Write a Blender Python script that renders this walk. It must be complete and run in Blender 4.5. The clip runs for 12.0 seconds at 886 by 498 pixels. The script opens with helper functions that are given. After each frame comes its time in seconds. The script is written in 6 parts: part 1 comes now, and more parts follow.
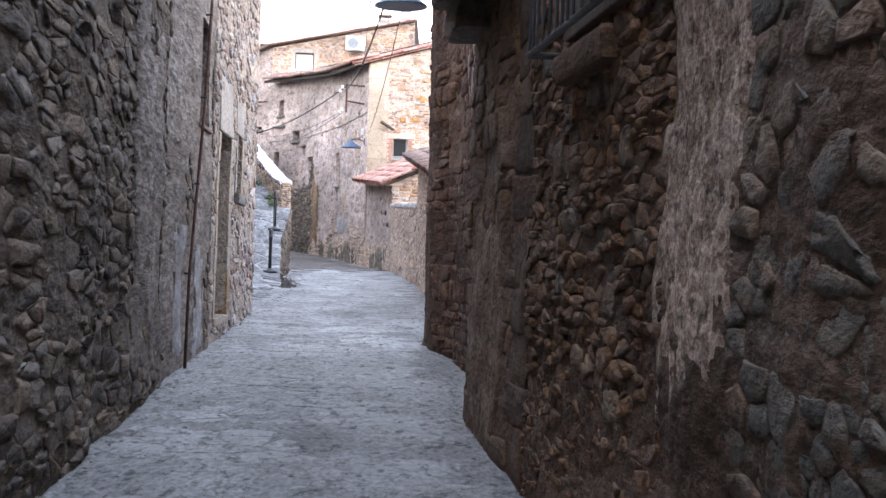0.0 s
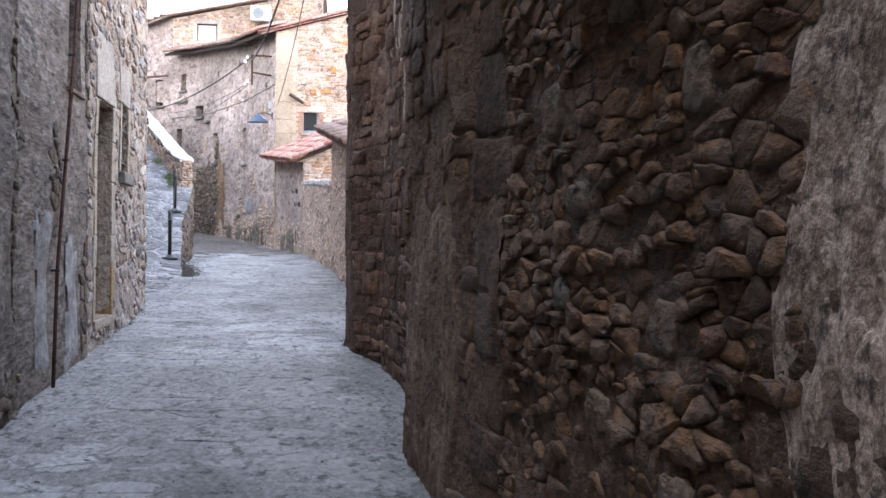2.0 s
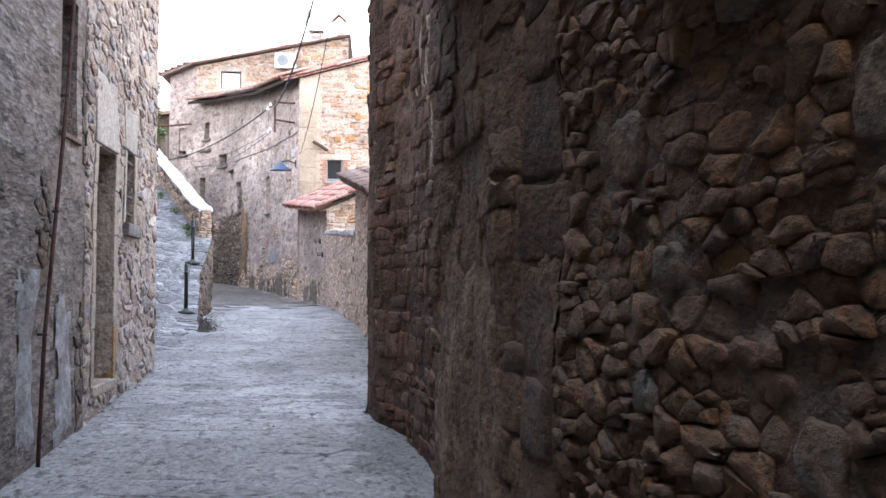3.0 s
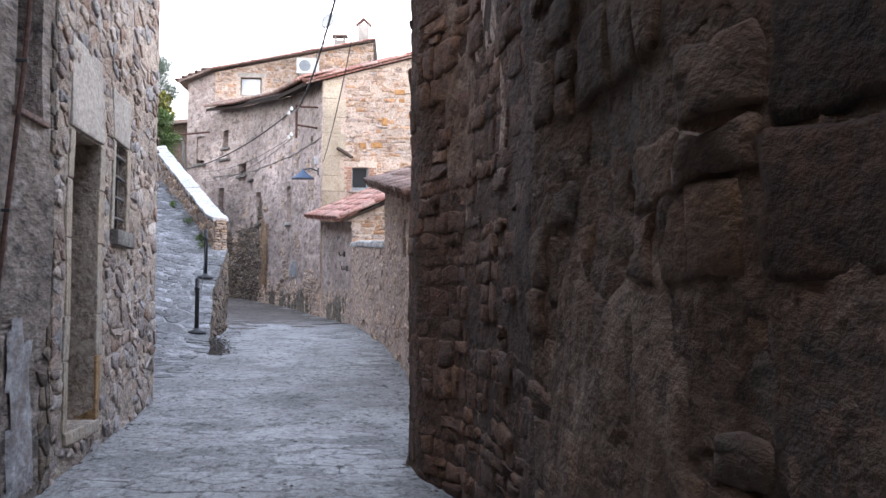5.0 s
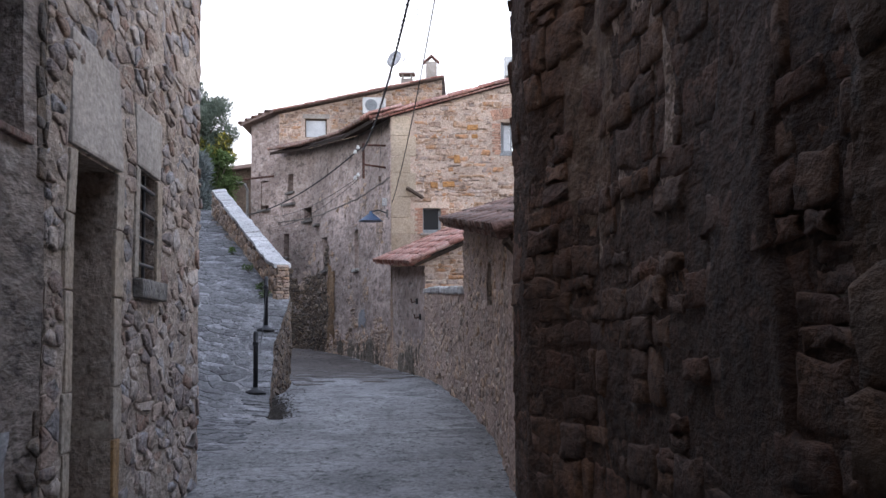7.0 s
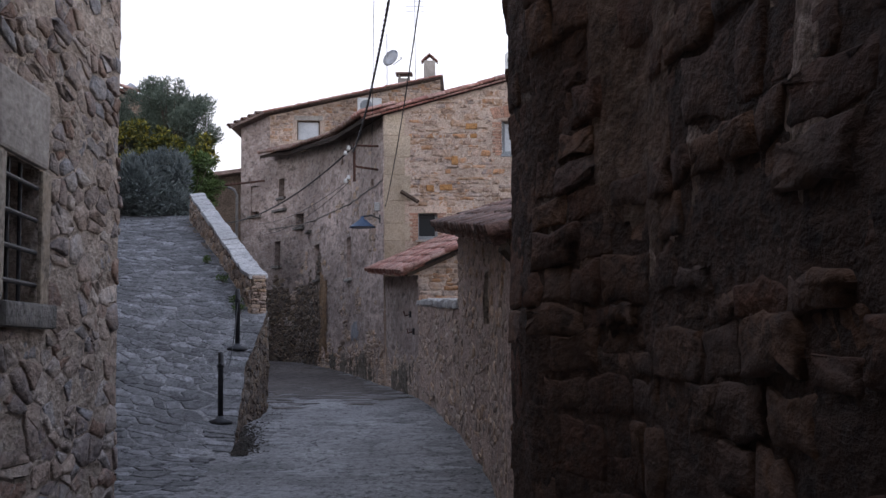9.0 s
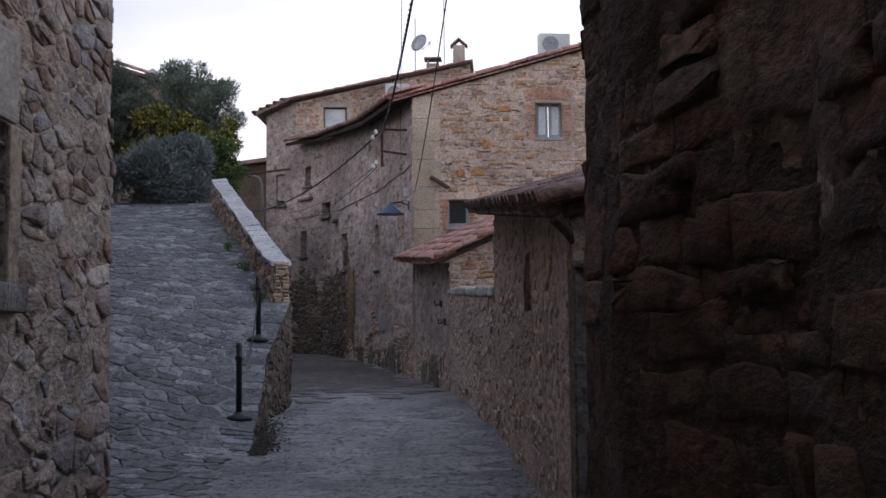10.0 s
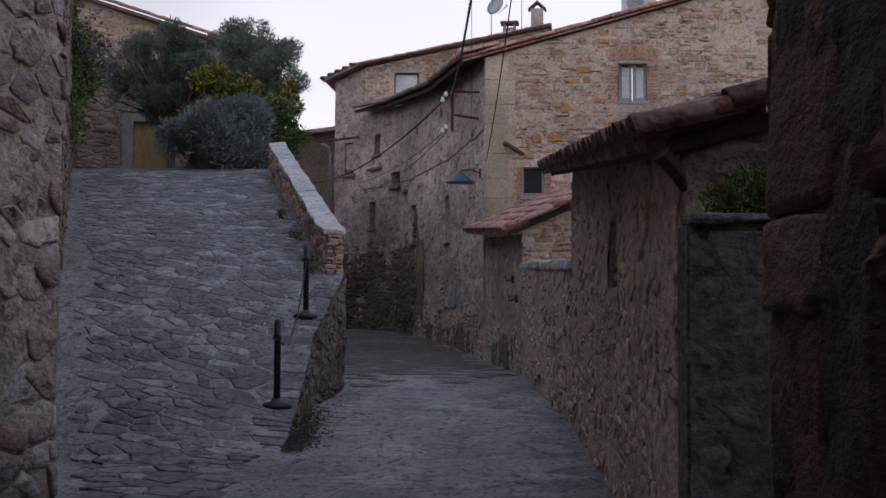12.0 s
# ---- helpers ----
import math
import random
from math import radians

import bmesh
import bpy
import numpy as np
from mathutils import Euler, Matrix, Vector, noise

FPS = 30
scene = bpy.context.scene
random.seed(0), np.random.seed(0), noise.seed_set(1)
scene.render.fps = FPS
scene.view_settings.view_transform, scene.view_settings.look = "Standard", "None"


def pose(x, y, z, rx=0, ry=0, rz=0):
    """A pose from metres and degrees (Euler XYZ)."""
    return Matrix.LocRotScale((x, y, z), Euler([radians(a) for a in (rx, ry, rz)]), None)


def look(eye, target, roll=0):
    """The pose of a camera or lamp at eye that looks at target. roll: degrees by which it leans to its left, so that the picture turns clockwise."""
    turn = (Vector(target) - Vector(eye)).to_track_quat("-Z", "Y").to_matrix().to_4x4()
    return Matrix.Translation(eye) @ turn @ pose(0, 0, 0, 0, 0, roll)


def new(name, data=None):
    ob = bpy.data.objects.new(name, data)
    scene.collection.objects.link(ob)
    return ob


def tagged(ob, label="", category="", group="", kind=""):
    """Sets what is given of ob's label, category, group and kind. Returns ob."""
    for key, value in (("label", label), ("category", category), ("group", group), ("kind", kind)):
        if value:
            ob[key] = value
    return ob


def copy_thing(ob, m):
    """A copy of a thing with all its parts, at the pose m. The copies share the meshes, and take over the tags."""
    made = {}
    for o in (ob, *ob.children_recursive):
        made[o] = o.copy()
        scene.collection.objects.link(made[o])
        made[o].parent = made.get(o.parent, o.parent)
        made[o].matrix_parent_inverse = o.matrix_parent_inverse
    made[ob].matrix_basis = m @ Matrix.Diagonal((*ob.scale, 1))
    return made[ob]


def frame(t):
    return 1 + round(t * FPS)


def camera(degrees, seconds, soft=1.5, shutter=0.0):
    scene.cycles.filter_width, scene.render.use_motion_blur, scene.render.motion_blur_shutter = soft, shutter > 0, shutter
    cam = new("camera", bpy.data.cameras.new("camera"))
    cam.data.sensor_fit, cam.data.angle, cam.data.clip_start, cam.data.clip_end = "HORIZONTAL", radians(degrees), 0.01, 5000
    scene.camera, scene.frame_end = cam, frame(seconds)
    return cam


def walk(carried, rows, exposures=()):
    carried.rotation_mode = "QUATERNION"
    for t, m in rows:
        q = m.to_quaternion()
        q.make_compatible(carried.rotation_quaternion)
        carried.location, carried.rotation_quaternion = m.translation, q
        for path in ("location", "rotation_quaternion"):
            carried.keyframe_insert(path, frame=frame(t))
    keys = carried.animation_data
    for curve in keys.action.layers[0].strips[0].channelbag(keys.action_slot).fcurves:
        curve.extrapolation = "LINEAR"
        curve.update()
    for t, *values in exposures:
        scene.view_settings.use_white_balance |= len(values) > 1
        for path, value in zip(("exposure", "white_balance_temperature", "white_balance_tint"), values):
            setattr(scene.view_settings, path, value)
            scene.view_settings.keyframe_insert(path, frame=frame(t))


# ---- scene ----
cam = camera(38.2, 12.0)
PATH = [
    (0, (0.091, -1.835, 1.393), (0.097, 0.165, 1.414), 1.7),
    (0.5, (0.055, -1.329, 1.41), (0.101, 0.67, 1.425), 0.6),
    (1, (-0.008, -0.757, 1.426), (0.045, 1.242, 1.45), 0.5),
    (1.5, (0.005, -0.251, 1.445), (0.173, 1.742, 1.444), 0.9),
    (2, (-0.015, 0.314, 1.481), (0.129, 2.308, 1.468), 0.6),
    (2.5, (-0.013, 0.835, 1.538), (0.091, 2.833, 1.537), 0.7),
    (3, (0.024, 1.429, 1.564), (0.126, 3.426, 1.625), 0.4),
    (3.2, (0.023, 1.66, 1.556), (0.113, 3.657, 1.618), 0.4),
    (4.8, (-0.137, 3.53, 1.619), (-0.067, 5.527, 1.699), 0.5),
    (5, (-0.14, 3.746, 1.616), (-0.072, 5.744, 1.699), 0.5),
    (5.5, (-0.193, 4.326, 1.653), (-0.155, 6.323, 1.763), 0.2),
    (6, (-0.307, 4.897, 1.669), (-0.333, 6.893, 1.796), 0.2),
    (6.5, (-0.309, 5.454, 1.682), (-0.343, 7.449, 1.817), -0.1),
    (7, (-0.325, 5.996, 1.735), (-0.363, 7.99, 1.887), -0.3),
    (7.5, (-0.358, 6.539, 1.795), (-0.398, 8.532, 1.949), -0.2),
    (7.7, (-0.33, 6.774, 1.786), (-0.364, 8.768, 1.937), -0.1),
    (9.3, (-0.221, 8.581, 1.931), (-0.266, 10.574, 2.096), -0.5),
    (9.5, (-0.257, 8.817, 1.908), (-0.31, 10.81, 2.073), -0.4),
    (10, (-0.323, 9.405, 1.895), (-0.41, 11.398, 2.048), -0.5),
    (10.5, (-0.317, 9.894, 1.907), (-0.406, 11.886, 2.065), -0.5),
    (11, (-0.343, 10.348, 1.902), (-0.448, 12.339, 2.055), -0.3),
    (11.5, (-0.33, 10.834, 1.906), (-0.441, 12.826, 2.042), -0.0),
    (12, (-0.334, 11.39, 1.938), (-0.541, 13.376, 2.054), 0.4),
]
EXPOSURES = [(0.0, 2.0, 6450, 12), (3.0, 1.92, 6450, 12), (5.0, 1.5, 6400, 12), (6.0, 1.05, 6350, 13), (7.5, 0.3, 6300, 14), (9.5, -0.33, 6350, 16), (12.0, -0.65, 6400, 18)]
walk(cam, [(t, look(eye, target, roll)) for t, eye, target, roll in PATH], EXPOSURES)

# ---- sky and sun: a dim, mostly clouded evening ----
world = bpy.data.worlds.new("evening_sky")
scene.world = world
world.use_nodes = True
wn, wl = world.node_tree.nodes, world.node_tree.links
wn.clear()
w_out, w_bg = wn.new("ShaderNodeOutputWorld"), wn.new("ShaderNodeBackground")
w_sky, w_mix = wn.new("ShaderNodeTexSky"), wn.new("ShaderNodeMix")
w_noise, w_ramp, w_co, w_map = wn.new("ShaderNodeTexNoise"), wn.new("ShaderNodeValToRGB"), wn.new("ShaderNodeTexCoord"), wn.new("ShaderNodeMapping")
w_sky.sky_type, w_sky.sun_disc = "NISHITA", False
w_sky.sun_elevation, w_sky.sun_rotation = radians(14), radians(40)
w_mix.data_type = "RGBA"
w_map.inputs["Scale"].default_value = (1.0, 1.0, 3.0)
w_noise.inputs["Scale"].default_value, w_noise.inputs["Detail"].default_value = 2.2, 6.0
w_ramp.color_ramp.elements[0].position, w_ramp.color_ramp.elements[0].color = 0.36, (0.62, 0.62, 0.62, 1)
w_ramp.color_ramp.elements[1].position, w_ramp.color_ramp.elements[1].color = 0.58, (0.93, 0.93, 0.93, 1)
w_sep, w_up = wn.new("ShaderNodeSeparateXYZ"), wn.new("ShaderNodeValToRGB")
w_up.color_ramp.elements[0].position, w_up.color_ramp.elements[0].color = 0.1, (0.98, 0.98, 1.0, 1)
w_up.color_ramp.elements[1].position, w_up.color_ramp.elements[1].color = 0.75, (0.66, 0.77, 1.0, 1)
w_gain = wn.new("ShaderNodeVectorMath")
w_gain.operation = "SCALE"
w_gain.inputs["Scale"].default_value = 16.5
wl.new(w_co.outputs["Generated"], w_sep.inputs["Vector"])
wl.new(w_sep.outputs["Z"], w_up.inputs["Fac"])
wl.new(w_up.outputs["Color"], w_gain.inputs[0])
wl.new(w_gain.outputs["Vector"], w_mix.inputs[7])
wl.new(w_co.outputs["Generated"], w_map.inputs["Vector"])
wl.new(w_map.outputs["Vector"], w_noise.inputs["Vector"])
wl.new(w_noise.outputs["Fac"], w_ramp.inputs["Fac"])
wl.new(w_ramp.outputs["Color"], w_mix.inputs[0])
wl.new(w_sky.outputs["Color"], w_mix.inputs[6])
wl.new(w_mix.outputs[2], w_bg.inputs["Color"])
wl.new(w_bg.outputs["Background"], w_out.inputs["Surface"])
w_bg.inputs["Strength"].default_value = 0.1
sun = new("sun", bpy.data.lights.new("sun", "SUN"))
sun.data.energy, sun.data.angle, sun.data.color = 0.4, radians(60), (1.0, 0.95, 0.88)
sun.rotation_euler = Euler((radians(62), 0, radians(-35)))


# ---- materials ----
def material(name, stops, rough=0.85, scale=9.0, bump=0.35, streak=1.0, pieces=0.0, metal=0.0, grain=30.0, contrast=0.85, bumpdist=0.045, spec=0.3, stains=0.35, smear=None, smears=0.6, pits=0.5, along=1.0):
    """A surface from colour stops: blotches at one scale, grain at another, relief from both, and where pieces > 0 a tone of its own for each piece."""
    m = bpy.data.materials.new(name)
    m.use_nodes = True
    nt, ln = m.node_tree.nodes, m.node_tree.links
    b = nt["Principled BSDF"]
    geo, mp, n1, n2, ramp = nt.new("ShaderNodeNewGeometry"), nt.new("ShaderNodeMapping"), nt.new("ShaderNodeTexNoise"), nt.new("ShaderNodeTexNoise"), nt.new("ShaderNodeValToRGB")
    ln.new(geo.outputs["Position"], mp.inputs["Vector"])
    mp.inputs["Scale"].default_value = (1, along, streak)
    for n, sc in ((n1, scale), (n2, grain)):
        n.inputs["Scale"].default_value, n.inputs["Detail"].default_value, n.inputs["Roughness"].default_value = sc, 6.0, 0.62
        ln.new(mp.outputs["Vector"], n.inputs["Vector"])
    spread = nt.new("ShaderNodeMapRange")
    spread.inputs["From Min"].default_value, spread.inputs["From Max"].default_value = 0.28, 0.72
    ln.new(n1.outputs["Fac"], spread.inputs["Value"])
    fac = spread.outputs["Result"]
    if pieces > 0:
        info, add, frac, mix = nt.new("ShaderNodeObjectInfo"), nt.new("ShaderNodeMath"), nt.new("ShaderNodeMath"), nt.new("ShaderNodeMix")
        add.operation, frac.operation = "ADD", "FRACT"
        ln.new(info.outputs["Random"], add.inputs[0])
        ln.new(geo.outputs["Random Per Island"], add.inputs[1])
        ln.new(add.outputs[0], frac.inputs[0])
        mix.inputs[0].default_value = pieces
        ln.new(fac, mix.inputs[2])
        ln.new(frac.outputs[0], mix.inputs[3])
        fac = mix.outputs[0]
    ln.new(fac, ramp.inputs["Fac"])
    el = ramp.color_ramp.elements
    for i, c in enumerate(stops):
        e = el[i] if i < 2 else el.new(1.0)
        e.color = (*c, 1)
    for i in range(len(stops)):
        el[i].position = i / (len(stops) - 1)
    for i, c in enumerate(stops):
        el[i].color = (*c, 1)
    grainmix = nt.new("ShaderNodeMix")
    grainmix.data_type, grainmix.blend_type = "RGBA", "OVERLAY"
    grainmix.inputs[0].default_value = contrast
    ln.new(ramp.outputs["Color"], grainmix.inputs[6])
    ln.new(n2.outputs["Fac"], grainmix.inputs[7])
    n3, stain, mul = nt.new("ShaderNodeTexNoise"), nt.new("ShaderNodeMapRange"), nt.new("ShaderNodeMix")
    n3.inputs["Scale"].default_value, n3.inputs["Detail"].default_value = scale * 0.16, 5.0
    ln.new(mp.outputs["Vector"], n3.inputs["Vector"])
    stain.inputs["From Min"].default_value, stain.inputs["From Max"].default_value = 0.3, 0.7
    stain.inputs["To Min"].default_value, stain.inputs["To Max"].default_value = 1 - stains, 1 + stains * 0.4
    ln.new(n3.outputs["Fac"], stain.inputs["Value"])
    mul.data_type, mul.blend_type = "RGBA", "MULTIPLY"
    mul.inputs[0].default_value = 1.0
    ln.new(grainmix.outputs[2], mul.inputs[6])
    ln.new(stain.outputs["Result"], mul.inputs[7])
    col = mul.outputs[2]
    if smear:
        n4, cutoff, wash = nt.new("ShaderNodeTexNoise"), nt.new("ShaderNodeMapRange"), nt.new("ShaderNodeMix")
        n4.inputs["Scale"].default_value, n4.inputs["Detail"].default_value, n4.inputs["Roughness"].default_value = 3.1, 9.0, 0.7
        ln.new(mp.outputs["Vector"], n4.inputs["Vector"])
        cutoff.inputs["From Min"].default_value, cutoff.inputs["From Max"].default_value, cutoff.inputs["To Max"].default_value = 0.5, 0.6, smears
        ln.new(n4.outputs["Fac"], cutoff.inputs["Value"])
        wash.data_type = "RGBA"
        wash.inputs[7].default_value = (*smear, 1)
        ln.new(cutoff.outputs["Result"], wash.inputs[0])
        ln.new(col, wash.inputs[6])
        col = wash.outputs[2]
    if pits > 0:
        n5, dark, pit = nt.new("ShaderNodeTexNoise"), nt.new("ShaderNodeMapRange"), nt.new("ShaderNodeMix")
        n5.inputs["Scale"].default_value, n5.inputs["Detail"].default_value, n5.inputs["Roughness"].default_value = grain * 0.42, 4.0, 0.7
        ln.new(mp.outputs["Vector"], n5.inputs["Vector"])
        dark.inputs["From Min"].default_value, dark.inputs["From Max"].default_value, dark.inputs["To Min"].default_value = 0.36, 0.47, 1 - pits
        ln.new(n5.outputs["Fac"], dark.inputs["Value"])
        pit.data_type, pit.blend_type = "RGBA", "MULTIPLY"
        pit.inputs[0].default_value = 1.0
        ln.new(col, pit.inputs[6])
        ln.new(dark.outputs["Result"], pit.inputs[7])
        col = pit.outputs[2]
    ln.new(col, b.inputs["Base Color"])
    b.inputs["Roughness"].default_value, b.inputs["Metallic"].default_value = rough, metal
    b.inputs["Specular IOR Level"].default_value = spec
    if bump > 0:
        bp, h = nt.new("ShaderNodeBump"), nt.new("ShaderNodeMath")
        h.operation = "MULTIPLY_ADD"
        h.inputs[1].default_value = 0.5
        ln.new(n2.outputs["Fac"], h.inputs[0])
        ln.new(n1.outputs["Fac"], h.inputs[2])
        bp.inputs["Strength"].default_value, bp.inputs["Distance"].default_value = min(1.0, bump * 1.5), bumpdist
        ln.new(h.outputs[0], bp.inputs["Height"])
        ln.new(bp.outputs["Normal"], b.inputs["Normal"])
    return m


STONE_DARK = material("dark_rubble_stone", [(0.082, 0.059, 0.045), (0.181, 0.129, 0.093), (0.107, 0.093, 0.082), (0.241, 0.172, 0.116), (0.181, 0.162, 0.146), (0.120, 0.084, 0.060)], scale=7, bump=0.7, pieces=0.6, smear=(0.23, 0.178, 0.138), smears=0.6, along=0.5)
STONE_BROWN = material("brown_rubble_stone", [(0.101, 0.048, 0.025), (0.198, 0.102, 0.053), (0.120, 0.072, 0.046), (0.258, 0.133, 0.062), (0.152, 0.108, 0.080), (0.161, 0.069, 0.033), (0.129, 0.080, 0.052)], scale=7, bump=0.7, pieces=0.55, smear=(0.19, 0.122, 0.08), smears=0.55, along=0.5)
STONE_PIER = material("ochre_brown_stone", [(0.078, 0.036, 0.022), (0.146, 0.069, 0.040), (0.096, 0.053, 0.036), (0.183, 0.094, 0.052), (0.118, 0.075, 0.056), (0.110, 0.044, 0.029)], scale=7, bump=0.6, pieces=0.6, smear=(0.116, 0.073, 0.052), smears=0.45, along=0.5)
STONE_BLOCK = material("dark_squared_stone", [(0.060, 0.030, 0.018), (0.115, 0.059, 0.033), (0.076, 0.044, 0.029), (0.140, 0.074, 0.039), (0.089, 0.061, 0.045), (0.081, 0.036, 0.020)], scale=6, bump=0.6, pieces=0.6, smear=(0.13, 0.087, 0.058), smears=0.4, along=0.5)
STONE_MOSSY = material("lichened_brown_block", [(0.103, 0.066, 0.041), (0.197, 0.121, 0.076), (0.124, 0.108, 0.090), (0.238, 0.160, 0.103), (0.155, 0.143, 0.121)], scale=6, bump=0.65, pieces=0.6, smear=(0.17, 0.17, 0.155), smears=0.5, along=0.5)
STONE_LIGHT = material("pale_rubble_stone", [(0.15, 0.11, 0.09), (0.41, 0.31, 0.25), (0.22, 0.185, 0.175), (0.53, 0.44, 0.37), (0.3, 0.29, 0.295), (0.27, 0.165, 0.12), (0.46, 0.36, 0.29), (0.2, 0.17, 0.16)], scale=8, bump=0.75, pieces=0.85, smear=(0.4, 0.33, 0.28), smears=0.45, along=0.5)
STONE_GABLE = material("gable_rubble_stone", [(0.27, 0.175, 0.115), (0.55, 0.4, 0.3), (0.42, 0.255, 0.15), (0.68, 0.53, 0.43), (0.37, 0.3, 0.265), (0.52, 0.27, 0.13), (0.6, 0.45, 0.355), (0.33, 0.22, 0.16), (0.64, 0.5, 0.41)], scale=6, bump=0.6, pieces=0.8, grain=20, smear=(0.6, 0.46, 0.375), smears=0.4)
STONE_RUST = material("rusty_orange_stone", [(0.38, 0.18, 0.07), (0.5, 0.26, 0.1), (0.3, 0.16, 0.08)], scale=6, bump=0.4)
STONE_SHED = material("shed_rubble_stone", [(0.329, 0.237, 0.176), (0.568, 0.422, 0.323), (0.404, 0.322, 0.274), (0.628, 0.429, 0.281), (0.493, 0.429, 0.393)], scale=7, bump=0.5, pieces=0.6, smear=(0.494, 0.397, 0.325), smears=0.55, along=0.35)
STONE_LICHEN = material("lichened_dark_stone", [(0.115, 0.107, 0.098), (0.25, 0.228, 0.2), (0.175, 0.163, 0.152), (0.37, 0.344, 0.316)], scale=9, bump=0.5, pieces=0.5, smear=(0.270, 0.248, 0.221), smears=0.45)
MORTAR_DARK = material("dark_earth_mortar", [(0.076, 0.054, 0.039), (0.160, 0.118, 0.088), (0.202, 0.155, 0.118)], scale=14, bump=0.8, along=0.5)
MORTAR_BROWN = material("brown_earth_mortar", [(0.078, 0.044, 0.029), (0.156, 0.090, 0.057), (0.120, 0.073, 0.047), (0.209, 0.128, 0.081)], scale=9, bump=0.8, grain=34, along=0.5, smear=(0.19, 0.13, 0.092), smears=0.35)
STONE_CORNER = material("warm_brown_squared_stone", [(0.086, 0.045, 0.026), (0.171, 0.092, 0.052), (0.111, 0.068, 0.044), (0.205, 0.113, 0.061), (0.128, 0.092, 0.068), (0.128, 0.060, 0.034)], scale=6, bump=0.65, pieces=0.6, smear=(0.19, 0.13, 0.09), smears=0.45, along=0.4)
# Eave wood, darker than the other weathered wood on the whole deck.
EAVE_WOOD = material("near_black_eave_boards", [(0.018, 0.013, 0.011), (0.04, 0.028, 0.023), (0.028, 0.02, 0.017)], scale=5, bump=0.3, spec=0.1)
DAMP = material("dark_damp_moss_foot", [(0.105, 0.090, 0.072), (0.240, 0.196, 0.160), (0.150, 0.131, 0.102), (0.315, 0.254, 0.210)], scale=6, bump=0.7, grain=18, along=0.3)
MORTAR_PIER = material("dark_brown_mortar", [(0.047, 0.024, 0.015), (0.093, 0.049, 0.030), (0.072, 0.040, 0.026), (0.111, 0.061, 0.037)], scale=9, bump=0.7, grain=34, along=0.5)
MORTAR_LIGHT = material("lime_mortar", [(0.3, 0.235, 0.185), (0.45, 0.365, 0.295), (0.52, 0.44, 0.37)], scale=12, bump=0.7, along=0.5)
MORTAR_SHED = material("grey_brown_lime_mortar", [(0.367, 0.258, 0.208), (0.559, 0.408, 0.333), (0.470, 0.354, 0.292), (0.662, 0.490, 0.402)], scale=7, bump=0.6, grain=30, along=0.5)
MORTAR_GABLE = material("gable_mortar", [(0.474, 0.359, 0.278), (0.639, 0.495, 0.394), (0.577, 0.451, 0.370)], scale=5, bump=0.5, grain=30, pits=0.35)
PLASTER_OLD = material("weathered_lime_plaster", [(0.13, 0.1, 0.083), (0.25, 0.2, 0.168), (0.34, 0.285, 0.245), (0.18, 0.142, 0.12), (0.38, 0.335, 0.3), (0.22, 0.168, 0.135)], scale=5, bump=0.8, grain=26, contrast=0.9, smear=(0.15, 0.112, 0.09), smears=0.7, pits=0.6, along=0.3, stains=0.5)
SALT = material("white_salt_stain", [(0.24, 0.22, 0.21), (0.42, 0.41, 0.42), (0.56, 0.56, 0.58)], scale=5, bump=0.4, grain=18, smear=(0.24, 0.2, 0.175), smears=0.8, pits=0.3, along=0.5)
PLASTER_STREAK = material("flaking_streaked_plaster", [(0.143, 0.091, 0.062), (0.440, 0.319, 0.237), (0.220, 0.143, 0.099), (0.616, 0.462, 0.363), (0.286, 0.193, 0.138), (0.550, 0.407, 0.308)], scale=11, bump=0.8, grain=42, streak=0.8, contrast=1.0, bumpdist=0.03, smear=(0.62, 0.49, 0.4), smears=0.55, pits=0.75, along=0.7)
PLASTER_EARTH = material("brown_earth_render", [(0.103, 0.060, 0.039), (0.188, 0.113, 0.073), (0.146, 0.092, 0.061), (0.231, 0.147, 0.097)], scale=5, bump=0.9, grain=26, smear=(0.336, 0.249, 0.185), smears=0.6, along=0.6, bumpdist=0.05)
PLASTER_FACADE = material("stained_facade_plaster", [(0.281, 0.212, 0.182), (0.508, 0.403, 0.355), (0.626, 0.509, 0.456), (0.389, 0.302, 0.263), (0.691, 0.578, 0.525)], scale=2.6, bump=0.6, grain=14, smear=(0.27, 0.205, 0.172), smears=0.6, pits=0.55, stains=0.55, along=0.22)
PLASTER_OCHRE = material("ochre_quoin_plaster", [(0.42, 0.33, 0.23), (0.53, 0.43, 0.32), (0.48, 0.39, 0.3)], scale=3, bump=0.25, grain=30, pits=0.15)
CONCRETE = material("smooth_cement_lintel", [(0.34, 0.3, 0.26), (0.42, 0.375, 0.33), (0.48, 0.435, 0.39)], scale=5, bump=0.2, pits=0.0, along=0.5)
JAMB = material("dressed_sandstone", [(0.3, 0.25, 0.2), (0.4, 0.345, 0.285), (0.38, 0.3, 0.22), (0.46, 0.4, 0.34)], scale=4, bump=0.3, pieces=0.6)
JAMB_RUST = material("ochre_sandstone_jamb", [(0.3, 0.17, 0.07), (0.42, 0.26, 0.12), (0.35, 0.22, 0.12)], scale=5, bump=0.3)
PAVING = material("worn_grey_paving_stone", [(0.2, 0.197, 0.195), (0.3, 0.294, 0.29), (0.235, 0.226, 0.218), (0.36, 0.354, 0.35)], rough=0.7, scale=6, bump=0.6, pieces=0.4, spec=0.4, smear=(0.28, 0.274, 0.27), smears=0.5, grain=26, contrast=1.0, pits=0.6, stains=0.45, along=0.5)
